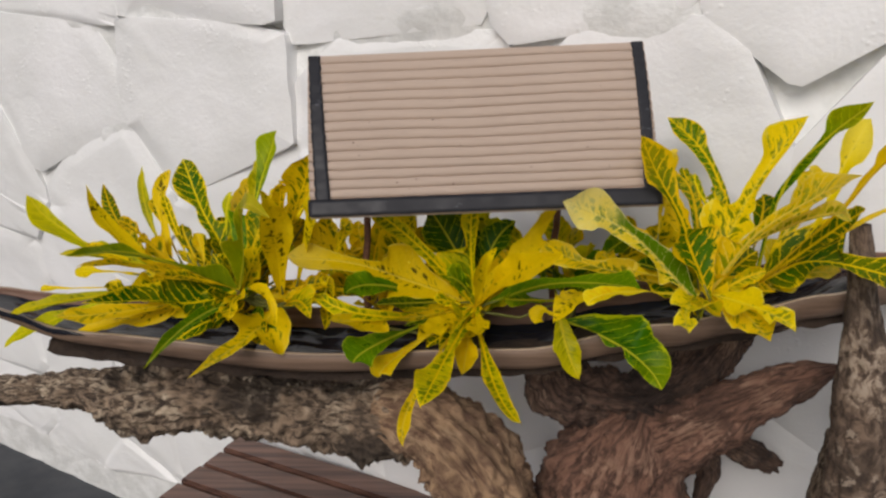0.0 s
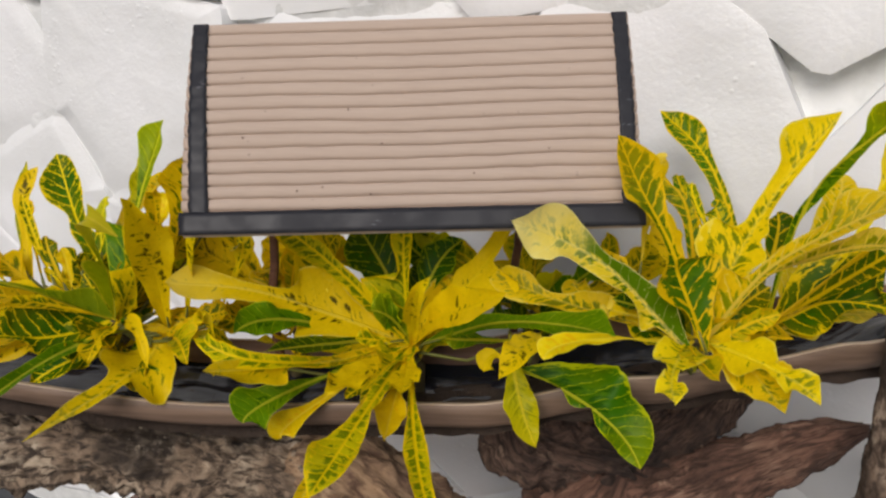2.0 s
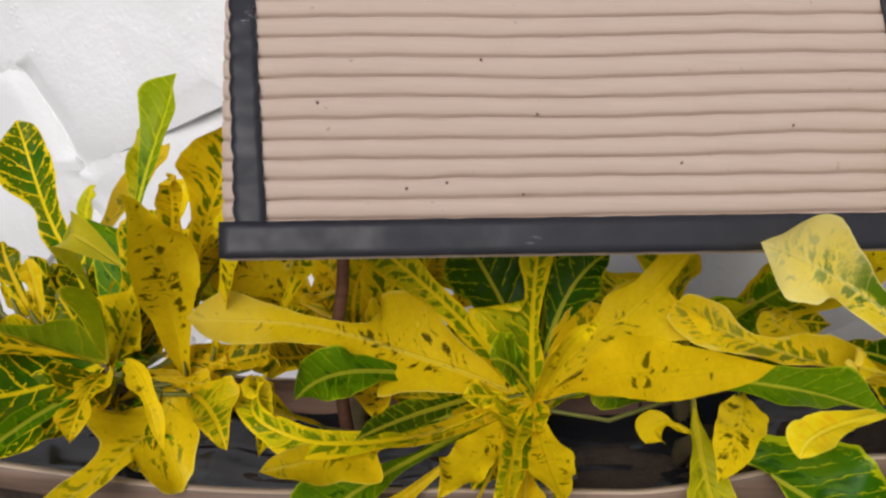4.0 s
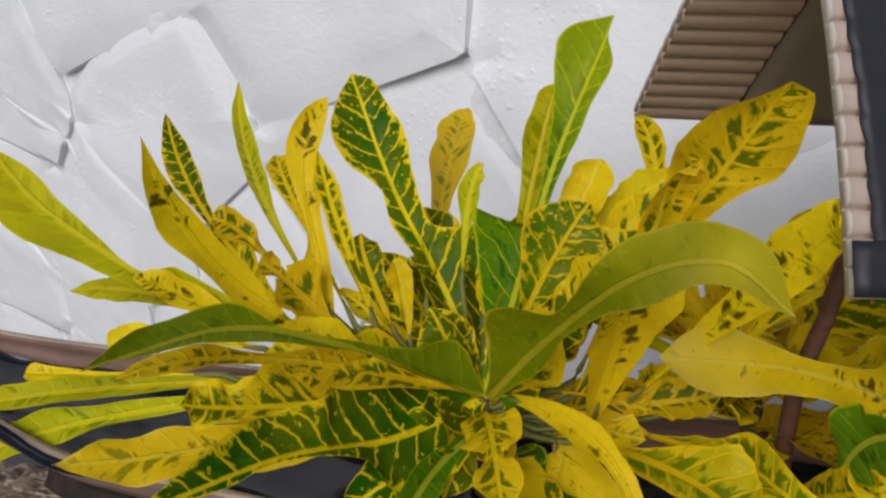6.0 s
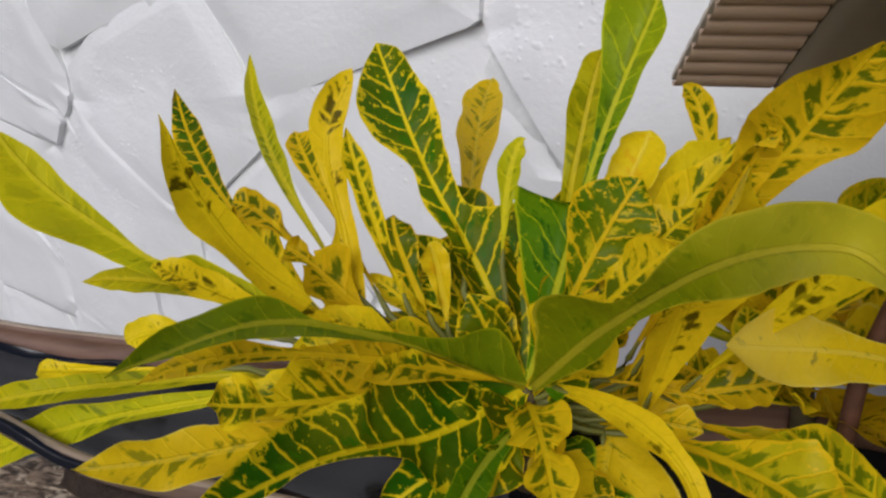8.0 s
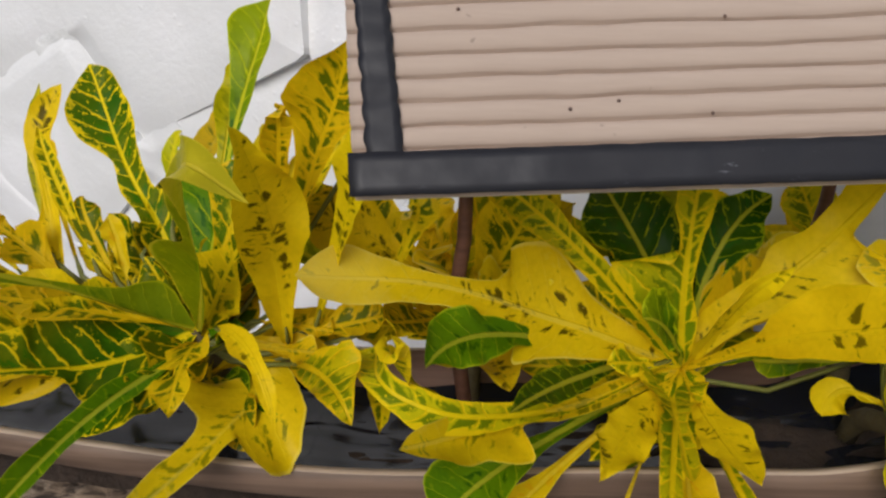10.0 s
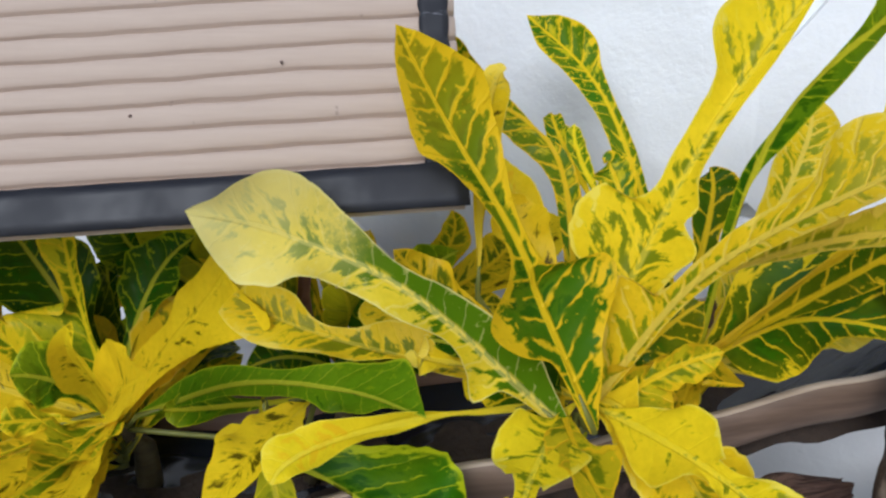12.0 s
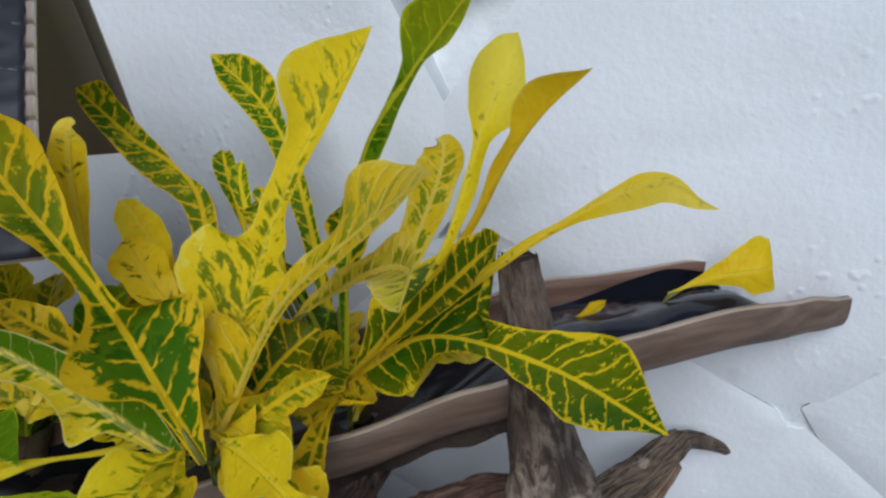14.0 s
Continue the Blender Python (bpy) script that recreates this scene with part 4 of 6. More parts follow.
SINGLE["outline_b7"] = ([(0.0, 2, 0), (0.3, 6, 0), (0.52, 12, 0), (0.69, 10, 0), (0.84, 6, 0), (1.0, 0, 0)], [(0.0, 2, 0), (0.23, 5, 0), (0.56, 5, 0), (0.81, 6, 0), (0.95, 3, 0), (1.0, 0, 0)])
SINGLE["outline_b21"] = ([(0.0, 2, 0), (0.43, 5, 0), (0.58, 9, 0), (0.66, 11, 0), (0.73, 7, 0), (0.83, 9, 0), (0.99, 14, 0), (1.0, 0, 0)], [(0.0, 2, 0), (0.42, 6, 0), (0.57, 7, 0), (0.69, 8, 0), (0.77, 7, 0), (0.87, 10, 0), (0.95, 10, 0), (1.0, 0, 0)])
SINGLE["outline_b8"] = ([(0.00, 2, 0), (0.26, 7, 7), (0.46, 7, 10), (0.58, 6, 10), (0.64, 25, 7), (0.73, 17, 6), (0.83, 17, 7), (0.95, 9, 3), (1.00, 0, 0)], [(0.00, 2, 0), (0.22, 6, 2), (0.49, 4, 3), (0.72, 12, 1), (0.86, 8, 1), (0.96, 5, 0), (1.00, 0, 0)])
SINGLE["outline_b9e"] = ([(0.00, 2, 0), (0.02, 1, -8), (0.16, 15, 4), (0.43, 15, 8), (0.60, 6, 8), (0.81, 6, 9), (0.95, 4, 5), (1.00, 0, 0)], [(0.00, 2, 0), (0.28, 19, -3), (0.43, 21, 2), (0.56, 10, 4), (0.67, 1, 4), (0.84, 2, 5), (0.97, 3, 3), (1.00, 0, 0)])
SINGLE["outline_d1"] = ([(0.00, 2, 0), (0.35, 39, -6), (0.51, 40, -5), (0.61, 28, -4), (0.75, 28, -2), (0.88, 17, -1), (0.95, 7, -0), (1.00, 0, 0)], [(0.00, 2, 0), (0.24, 0, -2), (0.34, 8, -3), (0.41, 5, -3), (0.46, 0, -5), (0.58, 10, -5), (0.80, 12, -1), (0.94, 5, -0), (1.00, 0, 0)])
SINGLE["outline_d3"] = ([(0.00, 2, 0), (0.28, 13, -5), (0.50, 7, 3), (0.64, 11, 1), (0.78, 18, 0), (0.88, 21, -2), (0.96, 8, -1), (1.00, 0, 0)], [(0.00, 2, 0), (0.26, 6, 7), (0.47, 9, 10), (0.61, 9, 9), (0.69, 15, 12), (0.79, 12, 10), (0.87, 3, 3), (0.97, 0, 1), (1.00, 0, 0)])
SINGLE["outline_d7"] = ([(0.00, 2, 0), (0.36, 5, 0), (0.45, 2, 1), (0.61, 11, 3), (0.75, 14, -0), (0.90, 17, 1), (0.98, 12, 5), (1.00, 0, 0)], [(0.00, 2, 0), (0.39, 18, 1), (0.52, 16, 2), (0.60, 9, 3), (0.69, 5, 1), (0.83, 14, 5), (0.94, 11, 6), (1.00, 0, 0)])
SINGLE["outline_c1"] = ([(0.00, 2, 0), (0.18, 8, 4), (0.26, 24, 4), (0.34, 31, 5), (0.41, 16, 2), (0.46, 8, 0), (0.52, 6, 1), (0.58, 7, 1), (0.65, 10, 2), (0.71, 14, 3), (0.76, 19, 2), (0.85, 15, 1), (0.94, 8, 1), (1.00, 0, 0)], [(0.00, 2, 0), (0.17, 15, 1), (0.30, 31, 1), (0.37, 32, 2), (0.40, 16, -1), (0.43, 6, -2), (0.49, 4, -2), (0.58, 6, -1), (0.66, 12, -0), (0.74, 17, 1), (0.82, 20, 2), (0.88, 15, 1), (0.96, 6, 1), (1.00, 0, 0)])
SINGLE["outline_c2"] = ([(0.00, 2, 0), (0.19, 7, 3), (0.24, 20, 1), (0.29, 12, 1), (0.36, 7, 2), (0.50, 12, 3), (0.62, 12, 3), (0.73, 13, 4), (0.80, 21, 3), (0.86, 23, 3), (0.93, 14, 2), (0.98, 4, 1), (1.00, 0, 0)], [(0.00, 2, 0), (0.24, 20, 3), (0.31, 15, 3), (0.44, 11, 6), (0.54, 8, 7), (0.67, 16, 5), (0.74, 21, 5), (0.81, 24, 8), (0.89, 17, 3), (0.95, 7, 1), (0.98, 3, 1), (1.00, 0, 0)])
SINGLE["outline_c3"] = ([(0.00, 2, 0), (0.16, 1, 5), (0.27, 18, 3), (0.31, 31, 2), (0.39, 36, 3), (0.44, 30, 5), (0.46, 17, -2), (0.50, 9, -1), (0.56, 9, 1), (0.64, 9, 2), (0.73, 11, 3), (0.79, 22, 3), (0.86, 23, 3), (1.00, 0, 0)], [(0.00, 2, 0), (0.22, 15, 4), (0.31, 16, 5), (0.40, 21, 4), (0.44, 11, 3), (0.48, 13, 3), (0.54, 7, 2), (0.61, 6, 2), (0.74, 6, 2), (0.83, 6, 2), (0.94, 3, 0), (1.00, 0, 0)])
SINGLE["outline_c4"] = ([(0.00, 2, 0), (0.40, 6, 4), (0.53, 0, 9), (0.65, 1, 5), (0.77, 7, 3), (0.82, 14, -2), (0.88, 16, -5), (1.00, 0, 0)], [(0.00, 2, 0), (0.38, 0, 4), (0.54, 9, 6), (0.63, 10, 8), (0.78, 4, 6), (0.86, 9, 7), (0.94, 5, 5), (1.00, 0, 0)])
SINGLE["outline_c5"] = ([(0.00, 2, 0), (0.16, 17, -1), (0.23, 26, -1), (0.29, 23, 1), (0.31, 9, -3), (0.40, 6, 2), (0.52, 9, 3), (0.64, 13, 2), (0.70, 22, -2), (0.78, 25, -2), (0.84, 18, -6), (0.92, 10, -3), (1.00, 0, 0)], [(0.00, 2, 0), (0.15, 4, 5), (0.24, 4, 6), (0.34, 5, 8), (0.49, 7, 10), (0.61, 8, 8), (0.74, 8, 7), (0.86, 5, 6), (0.93, 0, 1), (1.00, 0, 0)])
SINGLE["outline_c6"] = ([(0.00, 2, 0), (0.22, 7, -1), (0.45, 7, -1), (0.61, 8, -4), (0.75, 10, -9), (0.84, 3, -3), (0.93, 1, -1), (1.00, 0, 0)], [(0.00, 2, 0), (0.21, 1, 2), (0.44, 9, 7), (0.63, 12, 10), (0.78, 14, 17), (0.94, 4, 7), (1.00, 0, 0)])
SINGLE["outline_c7"] = ([(0.00, 2, 0), (0.17, 22, -2), (0.29, 38, -4), (0.36, 52, -8), (0.44, 59, -7), (0.47, 55, -6), (0.52, 16, -18), (0.57, 12, -9), (0.70, 18, -8), (0.80, 24, -7), (0.86, 21, -6), (0.92, 11, -2), (0.98, 3, -1), (1.00, 0, 0)], [(0.00, 2, 0), (0.08, 0, -1), (0.12, 19, 1), (0.17, 31, 7), (0.30, 23, 10), (0.40, 13, 8), (0.50, 8, 7), (0.58, 13, 7), (0.68, 18, 8), (0.76, 23, 10), (0.85, 17, 8), (0.93, 8, 4), (1.00, 0, 0)])
SINGLE["outline_c8"] = ([(0.00, 2, 0), (0.04, 1, -17), (0.09, 17, -12), (0.16, 24, 3), (0.28, 7, -8), (0.43, 4, -8), (0.61, 6, -3), (0.88, 8, 1), (1.00, 0, 0)], [(0.00, 2, 0), (0.12, 13, -2), (0.29, 28, -4), (0.42, 30, -2), (0.47, 17, -12), (0.50, 7, -12), (0.62, 7, -5), (0.89, 11, -1), (1.00, 0, 0)])
SINGLE["outline_c9"] = ([(0.00, 2, 0), (0.18, 20, -5), (0.33, 2, -1), (0.46, 2, 0), (0.57, 10, -1), (0.67, 21, -3), (0.82, 19, -2), (1.00, 0, 0)], [(0.00, 2, 0), (0.13, 10, 1), (0.25, 14, 2), (0.38, 21, 4), (0.52, 23, 5), (0.75, 15, 5), (1.00, 0, 0)])
SINGLE["outline_c11"] = ([(0.00, 2, 0), (0.03, 0, 0), (0.38, 3, 10), (0.64, 7, 15), (0.82, 14, 5), (0.93, 4, 4), (1.00, 0, 0)], [(0.00, 2, 0), (0.29, 6, 18), (0.55, 12, 29), (0.73, 8, 23), (0.85, 9, 19), (0.95, 5, 9), (1.00, 0, 0)])
SINGLE["outline_c12"] = ([(0.00, 2, 0), (0.55, 10, -7), (0.68, 11, -6), (0.84, 14, -3), (0.92, 12, -2), (0.98, 3, -0), (1.00, 0, 0)], [(0.00, 2, 0), (0.52, 5, -2), (0.65, 5, -2), (0.75, 10, 1), (0.82, 17, 1), (0.92, 13, 3), (1.00, 0, 0)])
SINGLE["outline_c13"] = ([(0.00, 2, 0), (0.53, 9, -4), (0.68, 17, -4), (0.80, 11, -2), (0.89, 9, -3), (0.97, 5, -1), (1.00, 0, 0)], [(0.00, 2, 0), (0.53, 7, -1), (0.63, 0, -3), (0.75, 7, -1), (0.86, 10, 2), (0.95, 12, 3), (1.00, 0, 0)])
SINGLE["outline_c17"] = ([(0.00, 2, 0), (0.43, 0, 5), (0.56, 1, 5), (0.70, 2, 4), (0.82, 12, 3), (0.90, 14, 2), (0.97, 8, 2), (1.00, 0, 0)], [(0.00, 2, 0), (0.46, 6, 5), (0.60, 8, 3), (0.72, 8, 3), (0.81, 17, 3), (0.91, 12, 2), (0.98, 3, 1), (1.00, 0, 0)])
SINGLE["outline_c18"] = ([(0.00, 2, 0), (0.52, 0, 8), (0.66, 4, 5), (0.77, 5, 4), (0.83, 11, -0), (0.91, 10, -3), (1.00, 0, 0)], [(0.00, 2, 0), (0.55, 5, 7), (0.69, 3, 5), (0.82, 2, 4), (0.92, 0, 2), (1.00, 0, 0)])
SINGLE["outline_c19"] = ([(0.00, 2, 0), (0.53, 3, 8), (0.63, 1, 5), (0.75, 3, 3), (0.82, 5, 3), (0.88, 4, 1), (0.95, 0, 1), (1.00, 0, 0)], [(0.00, 2, 0), (0.54, 3, 6), (0.65, 5, 2), (0.74, 10, 2), (0.84, 13, 3), (0.94, 7, 4), (1.00, 0, 0)])
SINGLE["outline_c20"] = ([(0.00, 2, 0), (0.17, 2, 1), (0.47, 8, 3), (0.68, 17, 6), (0.89, 18, 7), (1.00, 0, 0)], [(0.00, 2, 0), (0.15, 1, 1), (0.46, 9, 1), (0.71, 22, -0), (0.90, 20, 1), (1.00, 0, 0)])
leaf_rng = random.Random(11)


def profile(knots, s):
    """A rounded outline through (position, width) knots."""
    for i in range(len(knots) - 1):
        if s <= knots[i + 1][0] or i == len(knots) - 2:
            (a, p), (b, q) = knots[i], knots[i + 1]
            before, after = knots[max(i - 1, 0)], knots[min(i + 2, len(knots) - 1)]
            t = max(0.0, min(1.0, (s - a) / (b - a)))
            m0 = (q - before[1]) / max(b - before[0], 1e-6) * (b - a)
            m1 = (after[1] - p) / max(after[0] - a, 1e-6) * (b - a)
            return max(0.0, (2 * t ** 3 - 3 * t * t + 1) * p + (t ** 3 - 2 * t * t + t) * m0 + (3 * t * t - 2 * t ** 3) * q + (t ** 3 - t * t) * m1)


def drift(knots, s):
    """A value between (position, value) knots, eased."""
    for (a, p), (b, q) in zip(knots, knots[1:]):
        if s <= b:
            return p + (q - p) * (s - a) / max(b - a, 1e-6)
    return knots[-1][1]


def along(points, s):
    """A smooth curve through points, at the share s of its length, and its direction there."""
    runs = [0.0]
    for a, b in zip(points, points[1:]):
        runs.append(runs[-1] + (b - a).length)
    x = s * runs[-1]
    i = max(k for k in range(len(points) - 1) if runs[k] <= x + 1e-9)
    t = (x - runs[i]) / (runs[i + 1] - runs[i])
    p1, p2 = points[i], points[i + 1]
    p0 = points[i - 1] if i else p1 * 2 - p2
    p3 = points[i + 2] if i + 2 < len(points) else p2 * 2 - p1
    if len(points) == 3:
        # one bend: a plain arc
        b, m, c = points
        ctrl = 2 * m - 0.5 * (b + c)
        return b * (1 - s) ** 2 + ctrl * 2 * s * (1 - s) + c * s * s, ((ctrl - b) * (1 - s) + (c - ctrl) * s).normalized()
    at = 0.5 * (2 * p1 + (p2 - p0) * t + (2 * p0 - 5 * p1 + 4 * p2 - p3) * t * t + (3 * p1 - p0 - 3 * p2 + p3) * t ** 3)
    way = 0.5 * ((p2 - p0) + 2 * (2 * p0 - 5 * p1 + 4 * p2 - p3) * t + 3 * (3 * p1 - p0 - 3 * p2 + p3) * t * t)
    return at, way.normalized()


def leaf(plant, spine, width, shape, colour, face):
    """One leaf along its spine from foot to tip; width is that of the blade, face the way it looks."""
    spine, face = [Vector(p) for p in spine], Vector(face)
    base, tip = spine[0], spine[-1]
    mid = along(spine, 0.5)[0]
    rng = leaf_rng
    seed, fold, twist = rng.uniform(0, 90), rng.uniform(0.16, 0.62), rng.uniform(-0.22, 0.22)
    n, m = (84, 7) if shape in SINGLE else (44, 7)
    single = shape in SINGLE
    if single:
        left, right = SINGLE[shape]
        twist = 0.0
    else:
        knots = SHAPES[shape]
        left = [(s, w * rng.uniform(0.86, 1.12)) for s, w in knots]
        right = [(s + (rng.uniform(-0.03, 0.03) if 0.15 < s < 0.9 else 0), w * rng.uniform(0.86, 1.12)) for s, w in knots]
    length = (mid - base).length + (tip - mid).length
    lobed = 0.27 if shape in ("fiddle", "arrow", "stalky2", "paddle") else 0.03
    bm = bmesh.new()
    uv, rim = bm.loops.layers.uv.new("UVMap"), bm.loops.layers.uv.new("margin")
    flat, rows = {}, []
    for i in range(n + 1):
        s = i / n
        p, ahead = along(spine, s)
        up = face - ahead * face.dot(ahead)
        up = up.normalized() if up.length > 0.05 else ahead.orthogonal().normalized()
        up = Matrix.Rotation(twist * (s - 0.4), 3, ahead) @ up
        across = ahead.cross(up)
        row = []
        for k in range(-m, m + 1):
            e = abs(k) / m
            half = left if k < 0 else right
            if single:
                w = 0.001 * profile([(c[0], c[1]) for c in half], s)
                sweep = 0.001 * drift([(c[0], c[2]) for c in half], s) * e
                w *= 1 + 0.05 * noise.noise((s * 30, seed, math.copysign(7, k)))
                curl = fold * w * (e ** 1.4 - 0.35) + 0.62 * w * e * e * noise.noise((s * 6, math.copysign(3, k), seed))
            else:
                w = 0.5 * width * profile(half, s)
                w *= 1 + 0.20 * noise.noise((s * 8, seed, math.copysign(4, k))) + 0.05 * noise.noise((s * 24, seed, math.copysign(7, k)))
                sweep = lobed * width * e * e * (1 if s < 0.5 else max(0.0, 1 - s))
                curl = fold * w * e ** 1.4 + 0.26 * width * e * e * noise.noise((s * 6.5, math.copysign(3, k), seed))
            d = math.copysign(w * e, k)
            q = p + across * d + up * curl + ahead * sweep
            v = bm.verts.new(q)
            flat[v] = ((s * length + sweep) / 0.2, 0.5 + d / 0.2, e, s)
            row.append(v)
        rows.append(row)
    sheet(bm, rows)
    for f in bm.faces:
        for lp in f.loops:
            u, v, e, far = flat[lp.vert]
            lp[uv].uv, lp[rim].uv = (u, v), (e, far)
    blade = part("leaf", bm, LEAF[colour], plant)
    # stalk from the stem to the foot of the blade
    root = plant.matrix_basis.translation + Vector(plant["crown"])
    if (root - base).length > 0.012:
        sag = (root + base) / 2 - Vector((0, 0, 0.15 * (root - base).length))
        bm = bmesh.new()
        tube(bm, [(root.lerp(sag, 2 * t) if t < 0.5 else sag.lerp(base, 2 * t - 1), 0.0017) for t in (0, 0.25, 0.5, 0.75, 1.0)] + [(base.lerp(mid, 0.08), 0.0016), (base.lerp(mid, 0.2), 0.0006)], 6)
        part("stalk", bm, STALK, blade)


def croton(foot, crown, label):
    plant = thing("croton", foot, label, "plant", "crotons in the planter")
    foot, crown = Vector(foot), Vector(crown)
    plant["crown"] = tuple(crown - foot)
    bm = bmesh.new()
    mid = foot.lerp(crown, 0.5) + Vector((0.004, 0.006, 0))
    tube(bm, [(foot - Vector((0, 0, 0.02)), 0.0085), (foot.lerp(mid, 0.5), 0.0075), (mid, 0.007), (crown, 0.0055), (crown + (crown - mid) * 0.2, 0.0015)], 10)
    part("stem", bm, STEM, plant, "short brown woody stem")
    return plant


croton_left = croton((-0.245, 0.785, 1.055), (-0.25, 0.766, 1.128), "large croton with green and yellow veined lobed leaves")
croton_middle = croton((0.05, 0.785, 1.058), (0.046, 0.767, 1.108), "croton with bright yellow spotted lobed leaves")
croton_right = croton((0.305, 0.765, 1.095), (0.300, 0.702, 1.155), "large croton with yellow and green spotted lobed leaves")
croton_rear = croton((0.385, 0.785, 1.105), (0.376, 0.747, 1.145), "croton with long green and yellow leaves by the wall")
croton_small = croton((0.155, 0.775, 1.070), (0.150, 0.722, 1.108), "small croton with green and yellow hanging leaves")
croton_back = croton((-0.085, 0.815, 1.050), (-0.085, 0.838, 1.105), "shaded croton with mottled leaves under the small roof")
croton_under = croton((0.17, 0.815, 1.070), (0.17, 0.848, 1.115), "shaded croton with dark leaves under the small roof")
croton_seedling = croton((0.585, 0.792, 1.120), (0.585, 0.785, 1.145), "croton seedling with one small yellow leaf")
leaf(croton_left, [(-0.250, 0.764, 1.135), (-0.275, 0.797, 1.180), (-0.308, 0.827, 1.224), (-0.340, 0.866, 1.280)], 0.066, "outline_a1", "green_vein", (0.007, -0.703, 0.711))
leaf(croton_left, [(-0.250, 0.764, 1.135), (-0.236, 0.784, 1.200), (-0.221, 0.803, 1.263), (-0.200, 0.821, 1.325)], 0.060, "outline_a2", "green", (-0.179, -0.723, 0.667))
leaf(croton_left, [(-0.335, 0.766, 1.157), (-0.408, 0.757, 1.188), (-0.464, 0.754, 1.227), (-0.491, 0.756, 1.259)], 0.037, "outline_a3", "olive", (0.338, -0.604, 0.722))
leaf(croton_left, [(-0.336, 0.769, 1.161), (-0.432, 0.863, 1.184), (-0.487, 0.937, 1.229)], 0.019, "spoon", "green_vein", (0.212, -0.650, 0.730))
leaf(croton_left, [(-0.318, 0.765, 1.150), (-0.370, 0.741, 1.204), (-0.390, 0.727, 1.246), (-0.395, 0.716, 1.281)], 0.021, "outline_a5", "yellow", (0.218, -0.652, 0.726))
leaf(croton_left, [(-0.337, 0.775, 1.176), (-0.417, 0.908, 1.202), (-0.454, 0.995, 1.243)], 0.014, "lance", "olive", (0.178, -0.693, 0.699))
leaf(croton_left, [(-0.330, 0.767, 1.157), (-0.346, 0.795, 1.199), (-0.359, 0.821, 1.238), (-0.349, 0.844, 1.271)], 0.031, "outline_a7", "yellow", (0.110, -0.711, 0.695))
leaf(croton_left, [(-0.320, 0.773, 1.167), (-0.370, 0.845, 1.204), (-0.390, 0.876, 1.225)], 0.018, "spoon", "mottled", (0.120, -0.680, 0.723))
leaf(croton_left, [(-0.284, 0.781, 1.178), (-0.285, 0.935, 1.211), (-0.277, 0.996, 1.234)], 0.028, "lance", "yellow_vein", (-0.030, -0.727, 0.686))
leaf(croton_left, [(-0.266, 0.788, 1.189), (-0.265, 0.802, 1.233), (-0.258, 0.807, 1.249)], 0.011, "lance", "olive", (-0.083, -0.698, 0.711))
leaf(croton_left, [(-0.242, 0.779, 1.165), (-0.231, 0.815, 1.253), (-0.223, 0.830, 1.289)], 0.019, "lance", "olive", (-0.153, -0.720, 0.677))
leaf(croton_left, [(-0.235, 0.782, 1.171), (-0.208, 0.806, 1.230), (-0.199, 0.815, 1.254)], 0.023, "lance", "plain_yellow", (-0.193, -0.680, 0.707))
leaf(croton_left, [(-0.201, 0.769, 1.139), (-0.175, 0.759, 1.225), (-0.153, 0.746, 1.280), (-0.141, 0.736, 1.313)], 0.044, "outline_a13", "mottled", (0.049, -0.768, 0.639))
leaf(croton_left, [(-0.193, 0.763, 1.124), (-0.188, 0.729, 1.220), (-0.191, 0.694, 1.280)], 0.044, "outline_a14", "yellow", (0.115, -0.681, 0.723))
leaf(croton_left, [(-0.248, 0.764, 1.135), (-0.226, 0.722, 1.196), (-0.205, 0.664, 1.258), (-0.187, 0.630, 1.282), (-0.164, 0.630, 1.266)], 0.05, "outline_a15", "olive_tip", (0.02, -0.80, 0.60))
leaf(croton_left, [(-0.231, 0.762, 1.127), (-0.277, 0.697, 1.127), (-0.290, 0.575, 1.124)], 0.017, "lance", "green_plain", (0.250, -0.524, 0.814))
leaf(croton_left, [(-0.250, 0.764, 1.135), (-0.290, 0.725, 1.137), (-0.333, 0.682, 1.155), (-0.368, 0.617, 1.177)], 0.070, "outline_a17", "green_vein", (0.354, -0.510, 0.784))
leaf(croton_left, [(-0.250, 0.764, 1.135), (-0.342, 0.709, 1.185), (-0.389, 0.658, 1.203)], 0.020, "fiddle", "mottled", (0.090, -0.563, 0.822))
leaf(croton_left, [(-0.250, 0.764, 1.135), (-0.317, 0.725, 1.185), (-0.356, 0.692, 1.210), (-0.386, 0.636, 1.222)], 0.041, "outline_a19", "olive_green", (0.135, -0.578, 0.804))
leaf(croton_left, [(-0.323, 0.761, 1.142), (-0.468, 0.760, 1.121), (-0.541, 0.755, 1.103)], 0.018, "lance", "olive", (0.280, -0.497, 0.822))
leaf(croton_left, [(-0.333, 0.757, 1.137), (-0.480, 0.755, 1.099), (-0.550, 0.745, 1.063)], 0.020, "lance", "olive", (0.288, -0.467, 0.836))
leaf(croton_left, [(-0.274, 0.759, 1.130), (-0.387, 0.748, 1.101), (-0.452, 0.741, 1.084)], 0.036, "fiddle", "yellow", (0.146, -0.491, 0.859))
leaf(croton_left, [(-0.288, 0.761, 1.137), (-0.364, 0.745, 1.133), (-0.400, 0.738, 1.133)], 0.026, "lance", "mottled", (0.114, -0.528, 0.842))
leaf(croton_left, [(-0.387, 0.755, 1.142), (-0.459, 0.741, 1.145), (-0.483, 0.737, 1.146)], 0.010, "spoon", "yellow", (0.287, -0.504, 0.814))
